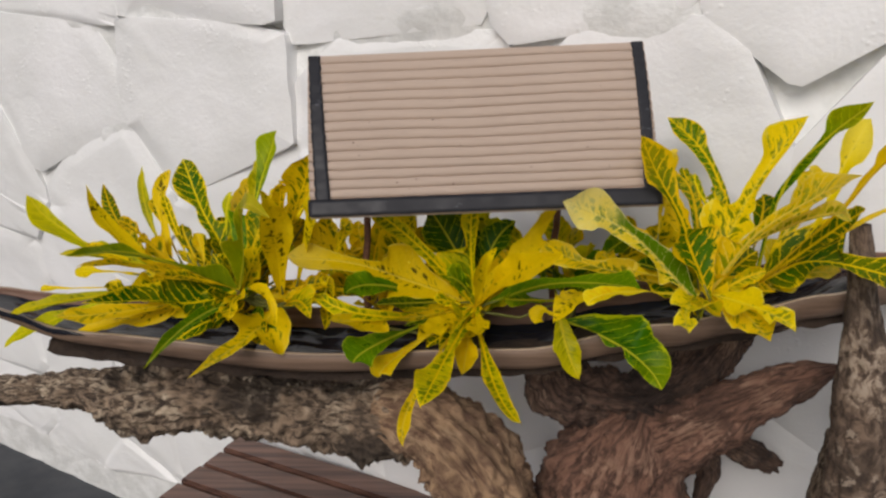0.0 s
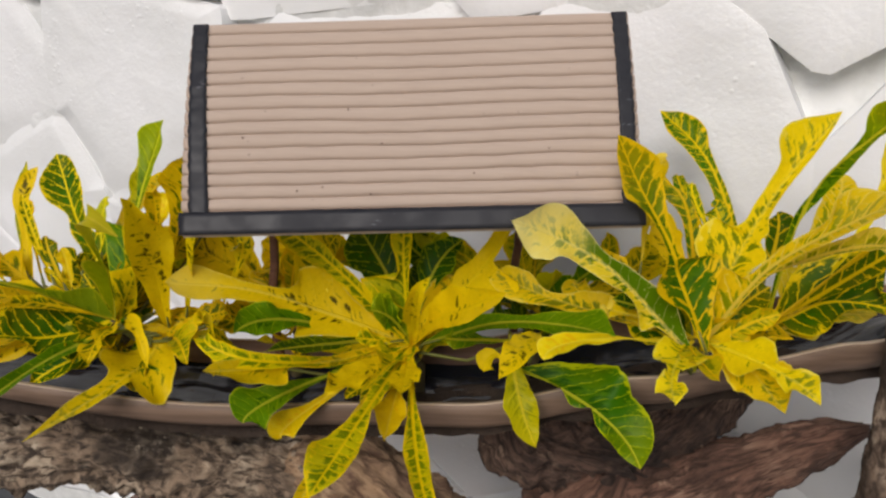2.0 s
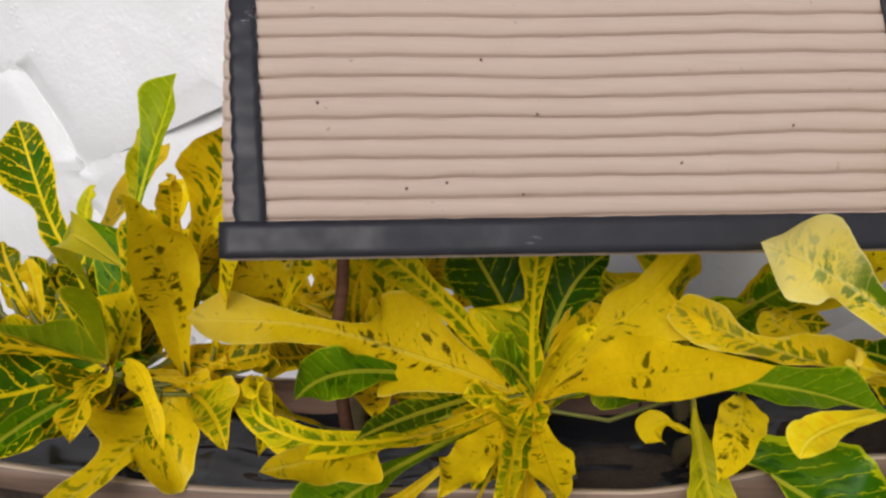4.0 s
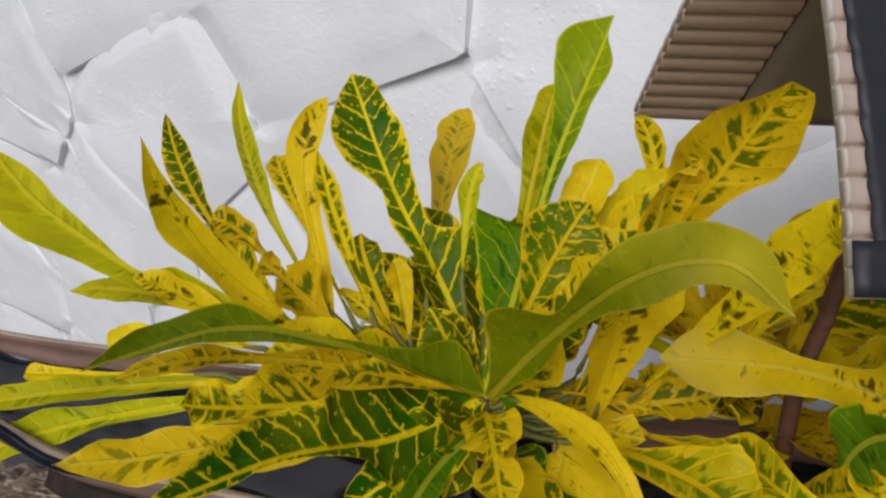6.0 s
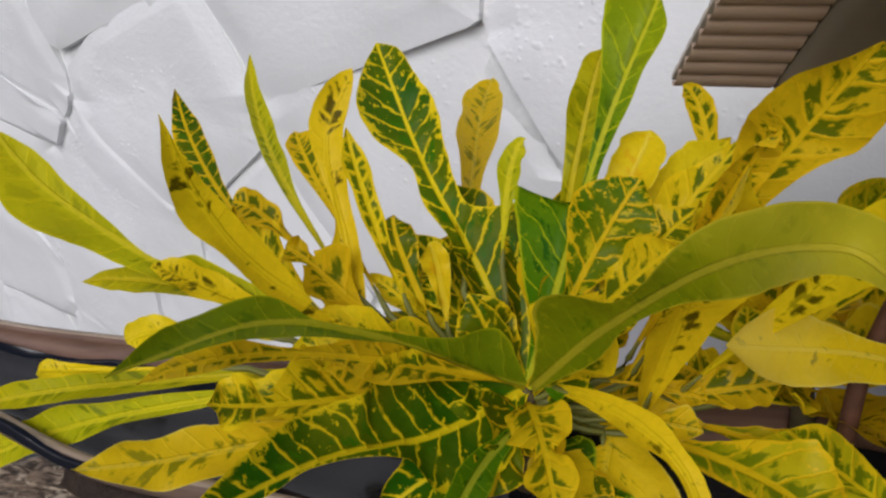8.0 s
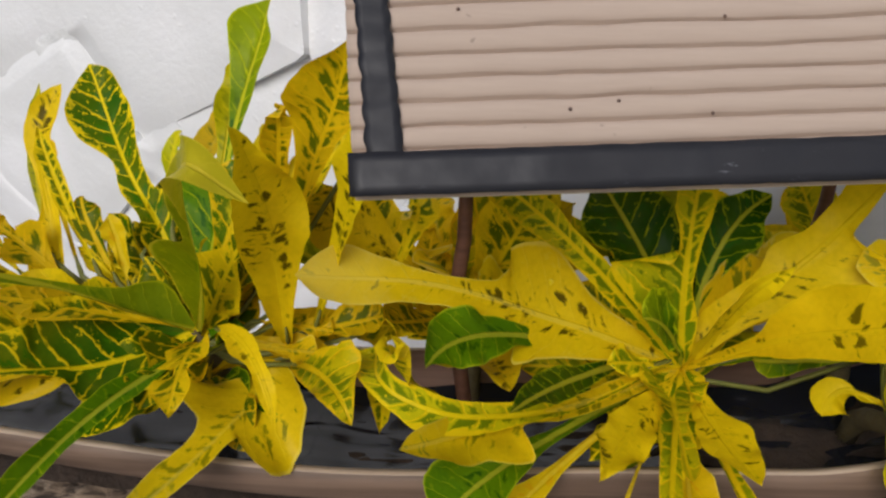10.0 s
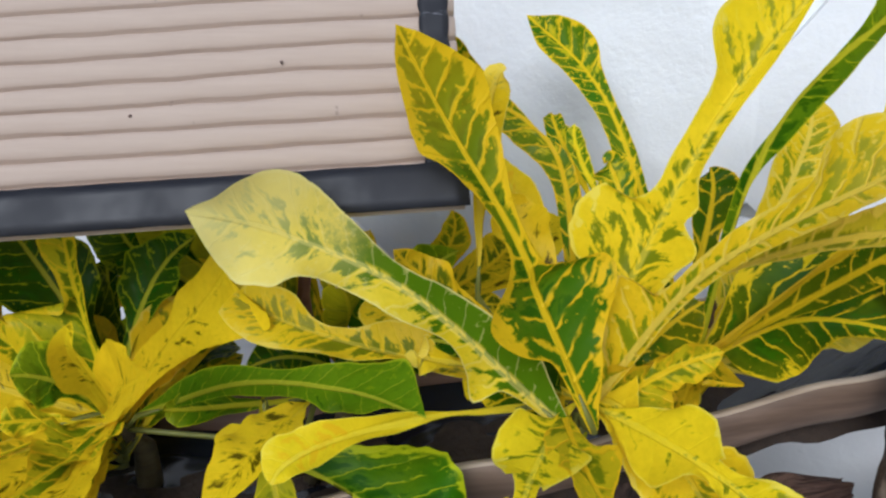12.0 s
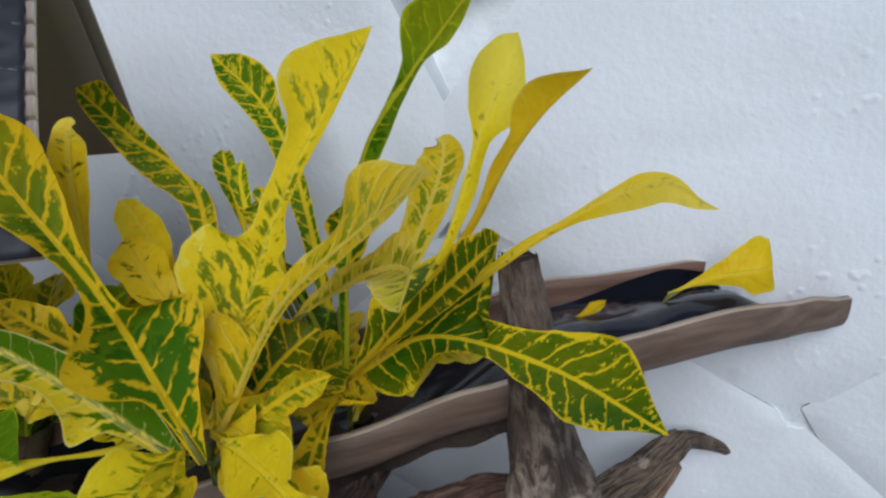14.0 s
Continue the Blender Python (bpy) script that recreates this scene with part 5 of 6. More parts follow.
leaf(croton_left, [(-0.368, 0.768, 1.167), (-0.426, 0.764, 1.182), (-0.465, 0.757, 1.184)], 0.017, "lance", "olive", (0.242, -0.582, 0.776))
leaf(croton_left, [(-0.211, 0.758, 1.116), (-0.216, 0.729, 1.101), (-0.267, 0.620, 1.088)], 0.086, "outline_a24", "yellow_vein", (0.138, -0.544, 0.828))
leaf(croton_left, [(-0.236, 0.762, 1.138), (-0.198, 0.705, 1.156), (-0.181, 0.682, 1.126)], 0.026, "outline_a27", "bright_yellow", (0.124, -0.778, 0.616))
leaf(croton_left, [(-0.190, 0.756, 1.118), (-0.155, 0.690, 1.151), (-0.138, 0.666, 1.140)], 0.031, "outline_a28", "yellow_green", (0.056, -0.784, 0.618))
leaf(croton_left, [(-0.188, 0.767, 1.133), (-0.154, 0.765, 1.142), (-0.130, 0.763, 1.150)], 0.025, "lance", "mottled", (0.040, -0.619, 0.784))
leaf(croton_left, [(-0.352, 0.769, 1.166), (-0.381, 0.776, 1.199), (-0.396, 0.780, 1.218)], 0.020, "lance", "mottled", (0.157, -0.630, 0.761))
leaf(croton_left, [(-0.204, 0.772, 1.145), (-0.182, 0.738, 1.249), (-0.176, 0.722, 1.282)], 0.016, "lance", "mottled", (0.107, -0.722, 0.684))
leaf(croton_left, [(-0.178, 0.768, 1.133), (-0.140, 0.712, 1.241), (-0.129, 0.682, 1.279)], 0.021, "lance", "yellow", (0.021, -0.707, 0.707))
leaf(croton_left, [(-0.151, 0.769, 1.132), (-0.115, 0.761, 1.204), (-0.118, 0.760, 1.219)], 0.026, "spoon", "mottled", (-0.027, -0.685, 0.728))
leaf(croton_left, [(-0.290, 0.771, 1.159), (-0.297, 0.779, 1.191), (-0.302, 0.781, 1.203)], 0.014, "lance", "plain_yellow", (-0.015, -0.634, 0.773))
leaf(croton_left, [(-0.250, 0.764, 1.135), (-0.221, 0.782, 1.182), (-0.210, 0.791, 1.206)], 0.029, "lance", "green_vein", (-0.163, -0.612, 0.774))
leaf(croton_left, [(-0.210, 0.780, 1.162), (-0.188, 0.799, 1.206), (-0.153, 0.818, 1.251)], 0.022, "lance", "mottled", (-0.225, -0.639, 0.735))
leaf(croton_left, [(-0.228, 0.765, 1.132), (-0.194, 0.760, 1.127), (-0.163, 0.757, 1.126)], 0.017, "lance", "plain_yellow", (-0.197, -0.522, 0.830))
leaf(croton_left, [(-0.246, 0.765, 1.137), (-0.235, 0.763, 1.139), (-0.218, 0.759, 1.141)], 0.021, "arrow", "green_plain", (-0.129, -0.549, 0.825))
leaf(croton_middle, [(0.046, 0.765, 1.115), (-0.026, 0.757, 1.150), (-0.102, 0.744, 1.179), (-0.175, 0.724, 1.193)], 0.077, "outline_b1", "pale_yellow", (0.198, -0.754, 0.627))
leaf(croton_middle, [(0.046, 0.765, 1.115), (-0.025, 0.757, 1.199), (-0.079, 0.745, 1.246)], 0.036, "outline_b2", "yellow_green", (0.039, -0.682, 0.730))
leaf(croton_middle, [(0.046, 0.765, 1.115), (0.040, 0.761, 1.193), (0.042, 0.755, 1.252)], 0.086, "outline_b3", "yellow_green", (-0.074, -0.676, 0.733))
leaf(croton_middle, [(0.044, 0.774, 1.139), (0.014, 0.789, 1.193), (-0.013, 0.800, 1.232)], 0.059, "lance", "dark_green", (-0.028, -0.690, 0.724))
leaf(croton_middle, [(0.052, 0.775, 1.139), (0.069, 0.791, 1.188), (0.096, 0.800, 1.214)], 0.034, "lance", "dark_green", (-0.116, -0.679, 0.725))
leaf(croton_middle, [(0.046, 0.765, 1.115), (0.083, 0.763, 1.164), (0.114, 0.760, 1.201), (0.146, 0.755, 1.251)], 0.087, "outline_b5", "bright_yellow", (-0.199, -0.664, 0.721))
leaf(croton_middle, [(0.046, 0.765, 1.115), (0.076, 0.700, 1.173), (0.105, 0.650, 1.208), (0.131, 0.612, 1.235)], 0.036, "outline_b6", "bright_yellow", (0.159, -0.806, 0.571))
leaf(croton_middle, [(0.046, 0.765, 1.115), (0.053, 0.725, 1.169), (0.058, 0.705, 1.196), (0.069, 0.692, 1.216)], 0.018, "outline_b7", "bright_yellow", (0.199, -0.806, 0.557))
leaf(croton_middle, [(0.038, 0.764, 1.121), (-0.023, 0.715, 1.122), (-0.079, 0.670, 1.144), (-0.111, 0.665, 1.156), (-0.127, 0.680, 1.160), (-0.136, 0.735, 1.144)], 0.024, "outline_b21", "yellow_green", (-0.139, -0.754, 0.642))
leaf(croton_middle, [(0.046, 0.765, 1.115), (-0.019, 0.717, 1.122), (-0.078, 0.668, 1.138), (-0.111, 0.632, 1.153)], 0.049, "outline_b8", "yellow_vein", (0.136, -0.546, 0.826))
leaf(croton_middle, [(0.046, 0.765, 1.115), (0.016, 0.655, 1.105), (-0.007, 0.545, 1.104)], 0.034, "paddle", "yellow_green", (0.025, -0.651, 0.759))
leaf(croton_middle, [(0.046, 0.765, 1.115), (-0.018, 0.640, 1.070), (-0.030, 0.580, 1.033)], 0.015, "spoon", "yellow_vein", (0.058, -0.619, 0.783))
leaf(croton_middle, [(0.046, 0.765, 1.115), (0.063, 0.614, 1.094), (0.087, 0.515, 1.101)], 0.019, "lance", "yellow_green", (-0.022, -0.636, 0.771))
leaf(croton_middle, [(0.046, 0.765, 1.115), (0.037, 0.708, 1.094), (0.032, 0.659, 1.078)], 0.030, "spoon", "plain_yellow", (0.002, -0.662, 0.750))
leaf(croton_middle, [(0.046, 0.765, 1.115), (0.032, 0.725, 1.119), (0.018, 0.638, 1.135)], 0.042, "outline_b9e", "yellow_green", (-0.056, -0.578, 0.814))
leaf(croton_middle, [(0.046, 0.765, 1.115), (0.047, 0.699, 1.120), (0.049, 0.640, 1.133)], 0.026, "lance", "yellow", (-0.085, -0.557, 0.826))
leaf(croton_middle, [(0.046, 0.765, 1.115), (0.006, 0.702, 1.117), (-0.018, 0.656, 1.123)], 0.028, "lance", "yellow", (-0.015, -0.560, 0.828))
leaf(croton_middle, [(-0.097, 0.752, 1.096), (-0.115, 0.674, 1.166), (-0.109, 0.646, 1.198)], 0.021, "lance", "mottled", (0.209, -0.572, 0.793))
leaf(croton_middle, [(0.046, 0.765, 1.115), (-0.058, 0.690, 1.103), (-0.091, 0.657, 1.090)], 0.040, "spoon", "green_plain", (0.082, -0.659, 0.748))
leaf(croton_middle, [(-0.014, 0.767, 1.127), (-0.074, 0.725, 1.158), (-0.103, 0.689, 1.159)], 0.031, "lance", "green_plain", (0.123, -0.614, 0.780))
leaf(croton_middle, [(0.046, 0.765, 1.115), (-0.043, 0.697, 1.081), (-0.063, 0.674, 1.065)], 0.027, "spoon", "plain_yellow", (0.067, -0.650, 0.757))
leaf(croton_middle, [(0.021, 0.766, 1.120), (-0.030, 0.703, 1.144), (-0.063, 0.641, 1.167)], 0.019, "lance", "dark_green", (0.047, -0.590, 0.806))
leaf(croton_back, [(-0.085, 0.840, 1.110), (-0.174, 0.850, 1.169), (-0.192, 0.860, 1.207)], 0.032, "lance", "mottled", (0.234, -0.660, 0.714))
leaf(croton_back, [(-0.085, 0.840, 1.110), (-0.140, 0.850, 1.168), (-0.152, 0.860, 1.211)], 0.029, "lance", "mottled", (0.190, -0.670, 0.717))
leaf(croton_back, [(-0.085, 0.840, 1.110), (-0.085, 0.842, 1.167), (-0.052, 0.840, 1.213)], 0.032, "lance", "yellow_green", (0.117, -0.679, 0.725))
leaf(croton_back, [(-0.085, 0.840, 1.110), (-0.106, 0.853, 1.167), (-0.109, 0.860, 1.198)], 0.032, "lance", "yellow_spot", (0.145, -0.679, 0.720))
leaf(croton_back, [(-0.085, 0.840, 1.110), (-0.120, 0.777, 1.137), (-0.131, 0.749, 1.154)], 0.030, "lance", "mottled", (0.175, -0.613, 0.770))
leaf(croton_back, [(-0.085, 0.840, 1.110), (-0.204, 0.833, 1.163), (-0.206, 0.840, 1.197)], 0.025, "lance", "olive", (0.276, -0.637, 0.720))
leaf(croton_back, [(-0.085, 0.840, 1.110), (-0.073, 0.859, 1.175), (-0.048, 0.869, 1.216)], 0.042, "lance", "yellow_green", (0.303, -0.640, 0.706))
leaf(croton_under, [(0.170, 0.850, 1.120), (-0.039, 0.881, 1.165), (-0.026, 0.900, 1.206)], 0.033, "lance", "yellow_green", (0.252, -0.655, 0.712))
leaf(croton_under, [(0.170, 0.850, 1.120), (0.049, 0.851, 1.179), (0.044, 0.860, 1.217)], 0.042, "lance", "dark_green", (0.151, -0.680, 0.718))
leaf(croton_under, [(0.170, 0.850, 1.120), (0.072, 0.854, 1.181), (0.066, 0.860, 1.212)], 0.035, "lance", "olive", (0.118, -0.687, 0.717))
leaf(croton_under, [(0.170, 0.850, 1.120), (0.236, 0.859, 1.166), (0.248, 0.870, 1.203)], 0.025, "lance", "yellow_green", (-0.115, -0.676, 0.728))
leaf(croton_under, [(0.170, 0.850, 1.120), (0.181, 0.803, 1.160), (0.181, 0.758, 1.199)], 0.029, "lance", "olive", (-0.041, -0.654, 0.756))
leaf(croton_under, [(0.170, 0.850, 1.120), (0.270, 0.837, 1.174), (0.279, 0.840, 1.212)], 0.031, "lance", "mottled", (-0.168, -0.667, 0.726))
leaf(croton_under, [(0.170, 0.850, 1.120), (0.296, 0.850, 1.168), (0.304, 0.860, 1.205)], 0.021, "lance", "yellow", (-0.199, -0.660, 0.724))
leaf(croton_small, [(0.150, 0.720, 1.115), (0.217, 0.672, 1.100), (0.246, 0.631, 1.074)], 0.081, "outline_d1", "green_soft", (-0.149, -0.644, 0.750))
leaf(croton_small, [(0.140, 0.728, 1.150), (0.149, 0.698, 1.100), (0.165, 0.676, 1.061)], 0.029, "lance", "olive", (-0.092, -0.655, 0.750))
leaf(croton_middle, [(0.058, 0.766, 1.117), (0.124, 0.736, 1.154), (0.185, 0.698, 1.172), (0.224, 0.664, 1.177)], 0.041, "outline_d3", "green_plain", (0.154, -0.581, 0.799))
leaf(croton_middle, [(0.156, 0.771, 1.121), (0.102, 0.754, 1.128), (0.080, 0.748, 1.132)], 0.021, "lance", "green", (-0.041, -0.605, 0.795))
leaf(croton_right, [(0.285, 0.700, 1.158), (0.195, 0.655, 1.177), (0.162, 0.630, 1.172)], 0.022, "spoon", "plain_yellow", (-0.216, -0.561, 0.800))
leaf(croton_small, [(0.168, 0.722, 1.152), (0.152, 0.680, 1.160), (0.128, 0.640, 1.148)], 0.029, "lance", "yellow", (-0.123, -0.575, 0.809))
leaf(croton_small, [(0.150, 0.720, 1.115), (0.128, 0.732, 1.123), (0.117, 0.732, 1.106)], 0.023, "spoon", "yellow", (-0.083, -0.583, 0.808))
leaf(croton_right, [(0.300, 0.700, 1.160), (0.191, 0.727, 1.180), (0.152, 0.737, 1.191), (0.127, 0.746, 1.202)], 0.036, "outline_d7", "yellow_spot", (0.205, -0.622, 0.756))
leaf(croton_right, [(0.300, 0.700, 1.160), (0.220, 0.752, 1.173), (0.203, 0.769, 1.186)], 0.026, "spoon", "yellow_spot", (-0.232, -0.622, 0.748))
leaf(croton_right, [(0.300, 0.670, 1.162), (0.270, 0.679, 1.240), (0.241, 0.684, 1.294), (0.216, 0.685, 1.340)], 0.064, "outline_c1", "green_margin", (0.063, -0.752, 0.656))
leaf(croton_right, [(0.292, 0.680, 1.154), (0.222, 0.679, 1.227), (0.170, 0.671, 1.261), (0.135, 0.660, 1.276)], 0.047, "outline_c2", "half_yellow", (0.313, -0.916, 0.249))
leaf(croton_right, [(0.300, 0.700, 1.160), (0.324, 0.706, 1.226), (0.356, 0.709, 1.296), (0.394, 0.707, 1.357)], 0.072, "outline_c3", "yellow_spot", (-0.214, -0.739, 0.639))
leaf(croton_rear, [(0.375, 0.745, 1.150), (0.384, 0.716, 1.283), (0.408, 0.684, 1.340), (0.428, 0.647, 1.379)], 0.033, "outline_c4", "green", (-0.177, -0.781, 0.598))
leaf(croton_right, [(0.306, 0.696, 1.160), (0.340, 0.671, 1.236), (0.380, 0.626, 1.292), (0.397, 0.586, 1.320)], 0.051, "outline_c5", "yellow_mottle", (-0.328, -0.661, 0.675))
leaf(croton_right, [(0.348, 0.715, 1.209), (0.377, 0.659, 1.255), (0.388, 0.602, 1.282), (0.380, 0.559, 1.284)], 0.027, "outline_c6", "olive_pale", (-0.362, -0.612, 0.703))
leaf(croton_rear, [(0.375, 0.745, 1.150), (0.416, 0.714, 1.194), (0.467, 0.649, 1.203), (0.493, 0.587, 1.203)], 0.117, "outline_c7", "green_vein", (-0.232, -0.577, 0.783))
leaf(croton_rear, [(0.374, 0.733, 1.158), (0.366, 0.723, 1.156), (0.355, 0.698, 1.148), (0.343, 0.660, 1.140)], 0.061, "outline_c8", "mottled", (-0.010, -0.577, 0.817))
leaf(croton_right, [(0.300, 0.700, 1.160), (0.315, 0.689, 1.164), (0.334, 0.656, 1.155), (0.345, 0.610, 1.142)], 0.046, "outline_c9", "yellow_spot", (-0.224, -0.519, 0.825))
leaf(croton_right, [(0.300, 0.700, 1.160), (0.336, 0.632, 1.170), (0.352, 0.580, 1.171)], 0.040, "fiddle", "yellow_spot", (-0.264, -0.646, 0.716))
leaf(croton_right, [(0.300, 0.700, 1.160), (0.265, 0.634, 1.166), (0.251, 0.577, 1.168)], 0.042, "stalky2", "yellow_spot", (-0.204, -0.660, 0.723))
leaf(croton_right, [(0.300, 0.700, 1.160), (0.289, 0.683, 1.163), (0.290, 0.603, 1.172)], 0.028, "outline_c11", "yellow_green", (-0.047, -0.570, 0.820))
leaf(croton_rear, [(0.375, 0.745, 1.150), (0.358, 0.850, 1.250), (0.338, 0.894, 1.294), (0.305, 0.930, 1.324)], 0.034, "outline_c12", "green_mottle", (-0.116, -0.791, 0.601))
leaf(croton_right, [(0.300, 0.700, 1.160), (0.302, 0.780, 1.257), (0.263, 0.816, 1.291), (0.233, 0.841, 1.316)], 0.033, "outline_c13", "green_mottle", (0.004, -0.785, 0.620))
leaf(croton_rear, [(0.329, 0.777, 1.221), (0.315, 0.838, 1.255), (0.312, 0.859, 1.269)], 0.015, "lance", "green_mottle", (-0.084, -0.750, 0.656))
leaf(croton_rear, [(0.335, 0.777, 1.221), (0.323, 0.822, 1.248), (0.324, 0.846, 1.265)], 0.013, "lance", "green_mottle", (-0.100, -0.737, 0.668))
leaf(croton_right, [(0.295, 0.718, 1.204), (0.278, 0.754, 1.242), (0.260, 0.776, 1.264)], 0.023, "lance", "plain_yellow", (-0.026, -0.712, 0.701))
leaf(croton_right, [(0.252, 0.726, 1.205), (0.254, 0.715, 1.292), (0.262, 0.709, 1.319)], 0.016, "lance", "pale_yellow", (0.196, -0.721, 0.664))
leaf(croton_rear, [(0.375, 0.745, 1.150), (0.427, 0.737, 1.226), (0.455, 0.736, 1.305), (0.472, 0.733, 1.350)], 0.034, "outline_c17", "pale_yellow", (-0.208, -0.749, 0.630))
leaf(croton_rear, [(0.375, 0.745, 1.150), (0.428, 0.696, 1.250), (0.450, 0.659, 1.312), (0.466, 0.623, 1.346)], 0.021, "outline_c18", "plain_yellow", (-0.242, -0.727, 0.642))
leaf(croton_rear, [(0.375, 0.745, 1.150), (0.460, 0.698, 1.242), (0.510, 0.659, 1.288), (0.530, 0.627, 1.284)], 0.026, "outline_c19", "pale_yellow", (-0.349, -0.657, 0.669))
leaf(croton_seedling, [(0.599, 0.777, 1.170), (0.632, 0.771, 1.184), (0.665, 0.762, 1.190)], 0.044, "outline_c20", "plain_yellow", (-0.390, -0.572, 0.721))
leaf(croton_rear, [(0.375, 0.745, 1.150), (0.436, 0.783, 1.250), (0.442, 0.798, 1.282)], 0.028, "lance", "yellow_mottle", (-0.146, -0.717, 0.682))
leaf(croton_rear, [(0.374, 0.760, 1.188), (0.384, 0.769, 1.234), (0.382, 0.774, 1.255)], 0.027, "lance", "green_vein", (-0.060, -0.705, 0.706))
leaf(croton_rear, [(0.347, 0.769, 1.204), (0.337, 0.791, 1.243), (0.331, 0.796, 1.253)], 0.026, "lance", "green_mottle", (-0.130, -0.719, 0.683))
leaf(croton_right, [(0.274, 0.707, 1.171), (0.232, 0.702, 1.183), (0.221, 0.701, 1.188)], 0.022, "spoon", "pale_yellow", (0.065, -0.608, 0.791))
leaf(croton_right, [(0.280, 0.710, 1.181), (0.233, 0.714, 1.215), (0.211, 0.716, 1.236)], 0.019, "lance", "mottled", (0.065, -0.657, 0.751))
leaf(croton_right, [(0.302, 0.713, 1.194), (0.277, 0.734, 1.231), (0.267, 0.746, 1.252)], 0.027, "lance", "yellow", (-0.024, -0.690, 0.723))
leaf(croton_rear, [(0.375, 0.745, 1.150), (0.424, 0.679, 1.239), (0.438, 0.651, 1.268)], 0.024, "lance", "green_vein", (-0.153, -0.659, 0.736))
leaf(croton_seedling, [(0.513, 0.788, 1.150), (0.538, 0.781, 1.160), (0.553, 0.778, 1.171)], 0.008, "spoon", "yellow", (-0.267, -0.601, 0.753))
leaf(croton_middle, [(0.046, 0.765, 1.115), (0.030, 0.748, 1.150), (0.012, 0.732, 1.166)], 0.036, "spoon", "green_soft", (-0.053, -0.630, 0.775))
leaf(croton_middle, [(0.046, 0.765, 1.115), (0.017, 0.748, 1.128), (-0.003, 0.735, 1.136)], 0.023, "spoon", "yellow_green", (-0.031, -0.603, 0.797))
leaf(croton_left, [(-0.309, 0.774, 1.167), (-0.332, 0.789, 1.218), (-0.344, 0.800, 1.253)], 0.013, "lance", "mottled", (0.059, -0.674, 0.736))
leaf(croton_left, [(-0.298, 0.773, 1.163), (-0.315, 0.784, 1.195), (-0.320, 0.790, 1.213)], 0.018, "lance", "green_vein", (0.022, -0.644, 0.765))
leaf(croton_left, [(-0.337, 0.773, 1.171), (-0.376, 0.780, 1.209), (-0.396, 0.780, 1.219)], 0.019, "spoon", "mottled", (0.150, -0.647, 0.748))
leaf(croton_left, [(-0.325, 0.770, 1.162), (-0.356, 0.774, 1.190), (-0.370, 0.775, 1.200)], 0.027, "fiddle", "mottled", (0.107, -0.625, 0.774))
leaf(croton_left, [(-0.219, 0.789, 1.181), (-0.185, 0.813, 1.221), (-0.156, 0.830, 1.246)], 0.027, "lance", "ochre", (-0.229, -0.663, 0.712))
leaf(croton_left, [(-0.164, 0.811, 1.218), (-0.167, 0.845, 1.252), (-0.177, 0.860, 1.266)], 0.015, "lance", "mottled", (-0.257, -0.704, 0.662))
leaf(croton_left, [(-0.367, 0.763, 1.155), (-0.417, 0.749, 1.165), (-0.438, 0.740, 1.162)], 0.017, "spoon", "yellow", (0.223, -0.552, 0.803))
leaf(croton_left, [(-0.351, 0.765, 1.156), (-0.402, 0.756, 1.186), (-0.425, 0.750, 1.199)], 0.016, "lance", "yellow", (0.202, -0.591, 0.781))
leaf(croton_left, [(-0.309, 0.758, 1.133), (-0.358, 0.721, 1.149), (-0.385, 0.700, 1.163)], 0.040, "fiddle", "mottled", (0.113, -0.524, 0.844))
leaf(croton_left, [(-0.308, 0.754, 1.126), (-0.388, 0.716, 1.124), (-0.444, 0.690, 1.131)], 0.025, "lance", "yellow_vein", (0.163, -0.481, 0.861))
leaf(croton_left, [(-0.216, 0.769, 1.140), (-0.183, 0.764, 1.140), (-0.164, 0.760, 1.139)], 0.014, "spoon", "mottled", (-0.220, -0.536, 0.815))
leaf(croton_left, [(-0.225, 0.763, 1.127), (-0.192, 0.750, 1.132), (-0.170, 0.740, 1.136)], 0.019, "spoon", "yellow_spot", (-0.206, -0.518, 0.831))
leaf(croton_back, [(-0.085, 0.840, 1.110), (-0.142, 0.810, 1.117), (-0.167, 0.800, 1.130)], 0.032, "lance", "mottled", (0.018, -0.620, 0.784))
leaf(croton_back, [(-0.085, 0.840, 1.110), (-0.102, 0.815, 1.113), (-0.121, 0.790, 1.121)], 0.030, "spoon", "mottled", (-0.040, -0.618, 0.785))
leaf(croton_back, [(-0.085, 0.840, 1.110), (-0.108, 0.838, 1.144), (-0.107, 0.840, 1.176)], 0.025, "lance", "mottled", (-0.032, -0.659, 0.752))
leaf(croton_back, [(-0.085, 0.840, 1.110), (-0.121, 0.825, 1.134), (-0.132, 0.820, 1.157)], 0.027, "lance", "yellow_green", (-0.014, -0.644, 0.765))
leaf(croton_back, [(-0.085, 0.840, 1.110), (-0.086, 0.790, 1.109), (-0.105, 0.755, 1.121)], 0.016, "spoon", "yellow_vein", (-0.066, -0.600, 0.797))
leaf(croton_left, [(-0.171, 0.764, 1.123), (-0.140, 0.741, 1.131), (-0.125, 0.730, 1.139)], 0.017, "lance", "yellow_green", (0.018, -0.593, 0.805))
leaf(croton_left, [(-0.151, 0.764, 1.120), (-0.134, 0.735, 1.117), (-0.130, 0.700, 1.110)], 0.015, "lance", "mottled", (0.007, -0.574, 0.819))


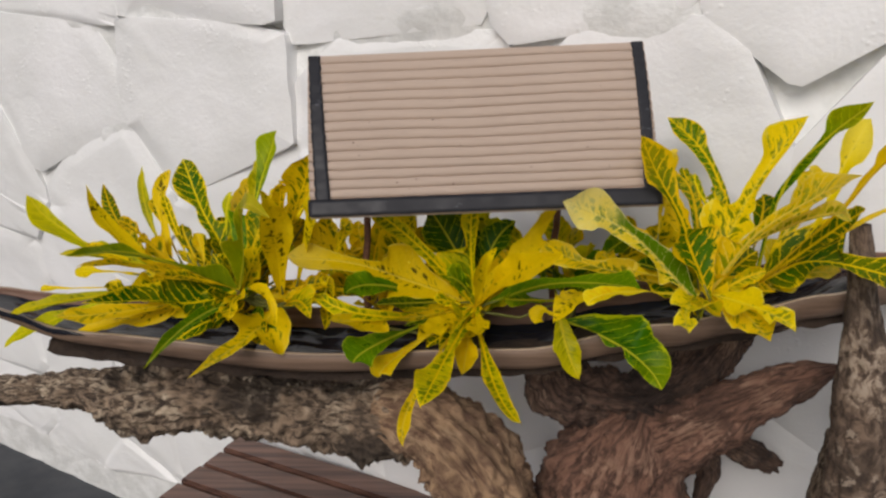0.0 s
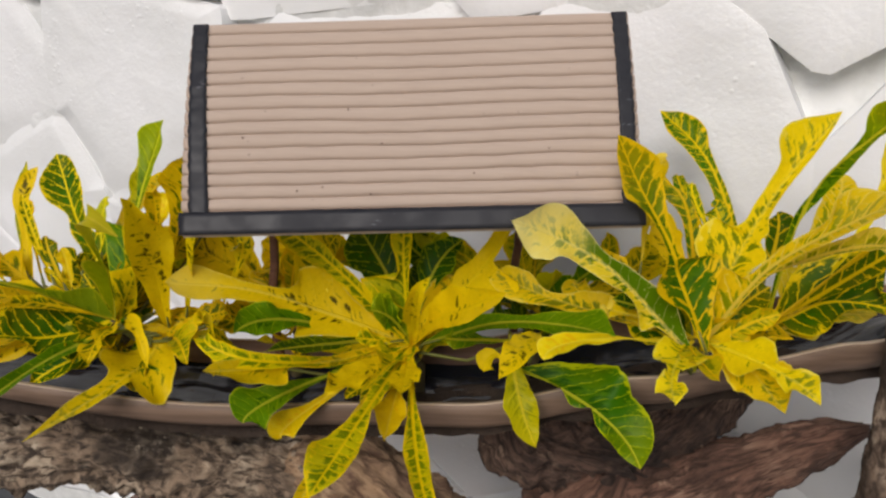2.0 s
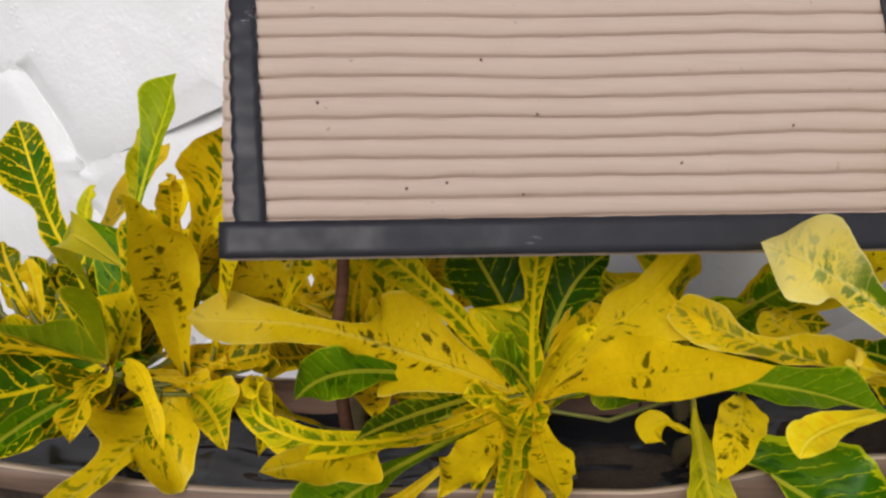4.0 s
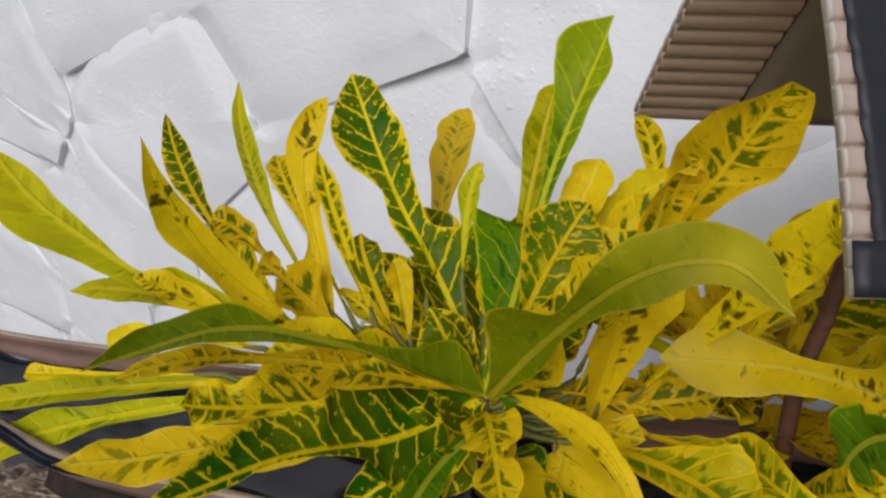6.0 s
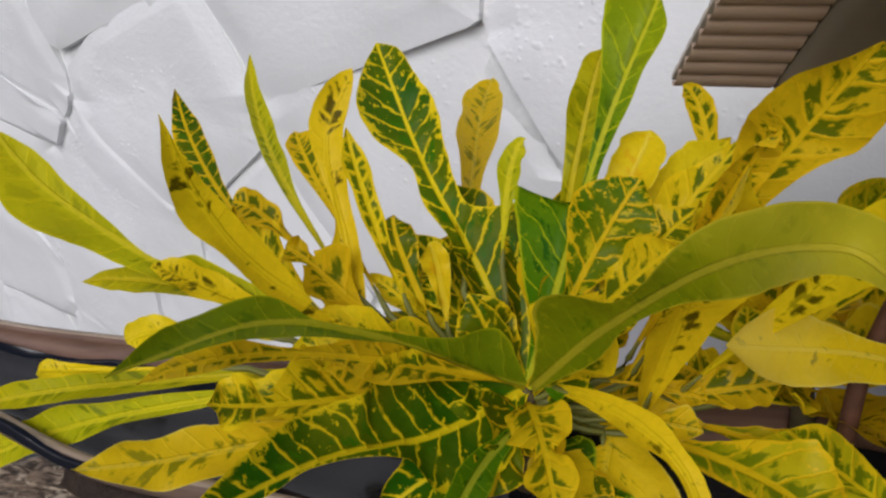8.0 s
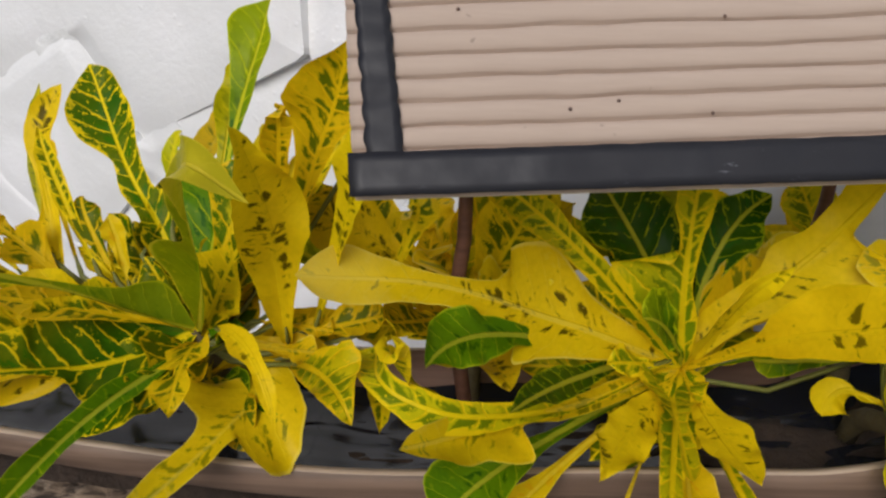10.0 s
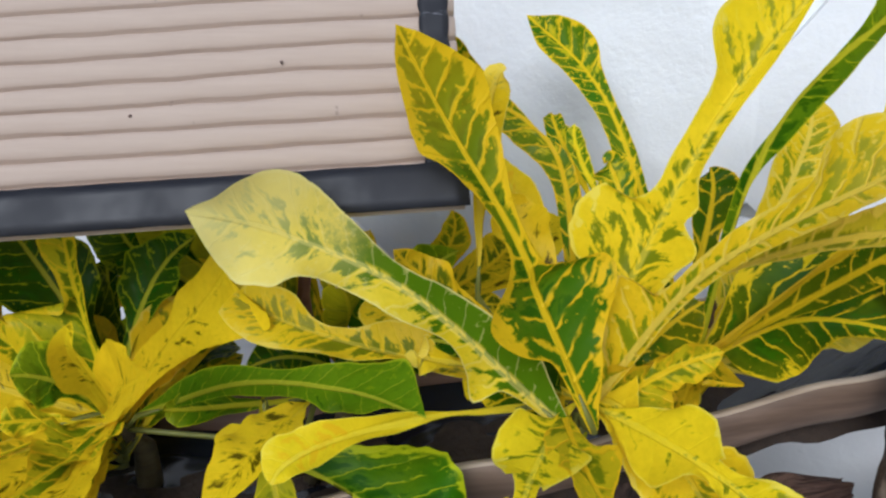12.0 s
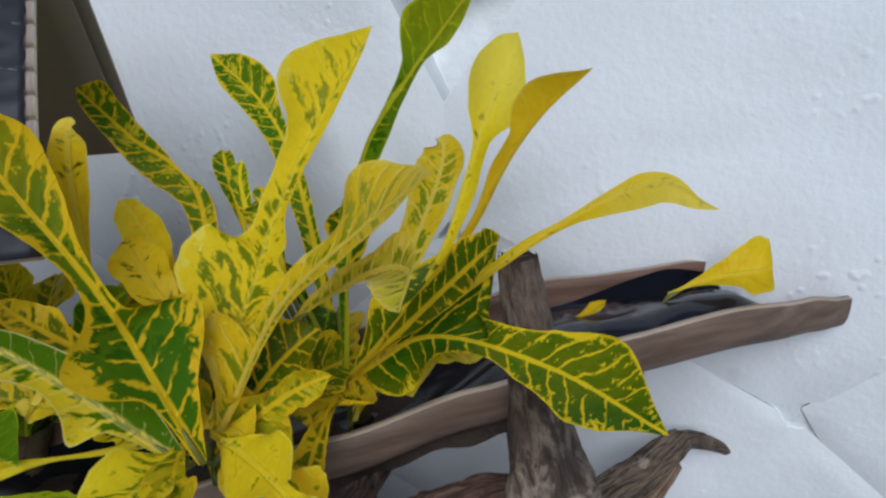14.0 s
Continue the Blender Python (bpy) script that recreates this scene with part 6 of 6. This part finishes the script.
def filler(plant, count, palette, seed, reach=(0.06, 0.12), width=(0.022, 0.036), lift=(0.1, 1.1), around=(0, 360)):
    """Shorter inner leaves round the crown of a plant."""
    rng = random.Random(seed)
    hub = plant.matrix_basis.translation + Vector(plant["crown"])
    for i in range(count):
        w = radians(around[0] + (around[1] - around[0]) * (i + rng.uniform(-0.3, 0.3)) / count)
        up, far = rng.uniform(*lift), rng.uniform(*reach)
        way = Vector((math.cos(w) * math.cos(up), math.sin(w) * math.cos(up), math.sin(up)))
        base = hub - Vector((0, 0, rng.uniform(0.0, 0.03)))
        tip = base + way * far
        tip.y = max(tip.y, 0.67)
        mid = (base + tip) / 2 + Vector((0, 0, 0.10 * far))
        face = Vector((0, -0.75, 0.65)) + Vector((rng.uniform(-0.4, 0.4), rng.uniform(-0.3, 0.3), rng.uniform(-0.2, 0.4)))
        leaf(plant, (base, mid, tip), rng.uniform(*width), rng.choice(("fiddle", "lance", "arrow", "spoon")), rng.choice(palette), face.normalized())


filler(croton_left, 14, ("green_vein", "green_vein", "green_vein", "mottled"), 1, (0.08, 0.13), (0.030, 0.046), (0.2, 1.2), (-10, 190))
filler(croton_left, 12, ("mottled", "green_vein", "green_vein", "green_mottle"), 21, (0.10, 0.16), (0.032, 0.05), (0.45, 1.2), (20, 160))
filler(croton_left, 11, ("mottled", "yellow_green", "mottled", "green_vein"), 31, (0.07, 0.12), (0.028, 0.04), (0.15, 0.8), (110, 215))
filler(croton_left, 7, ("mottled", "dark_green", "green_vein"), 11, (0.06, 0.10), (0.03, 0.045), (-0.25, 0.1), (190, 350))
filler(croton_middle, 12, ("mottled", "yellow_green", "green_soft", "dark_green", "yellow_spot"), 2, (0.09, 0.14), (0.034, 0.05), (0.25, 0.9), (20, 190))
filler(croton_middle, 6, ("mottled", "green_vein", "dark_green"), 12, (0.06, 0.09), (0.03, 0.045), (-0.25, 0.0), (170, 265))
filler(croton_right, 10, ("green_vein", "yellow_green", "dark_green", "green_mottle"), 3, (0.07, 0.11), (0.03, 0.042), (0.2, 1.1), (-10, 190))
filler(croton_rear, 6, ("green_mottle", "yellow_mottle", "green_vein", "dark_green"), 4, (0.08, 0.12), (0.03, 0.045), (0.3, 1.1), (-10, 190))
filler(croton_back, 13, ("mottled", "yellow_green", "yellow_spot", "yellow", "yellow"), 6, (0.09, 0.15), (0.034, 0.055))
filler(croton_under, 13, ("mottled", "green_soft", "yellow_green", "dark_green", "yellow_green"), 7, (0.08, 0.14), (0.034, 0.055))
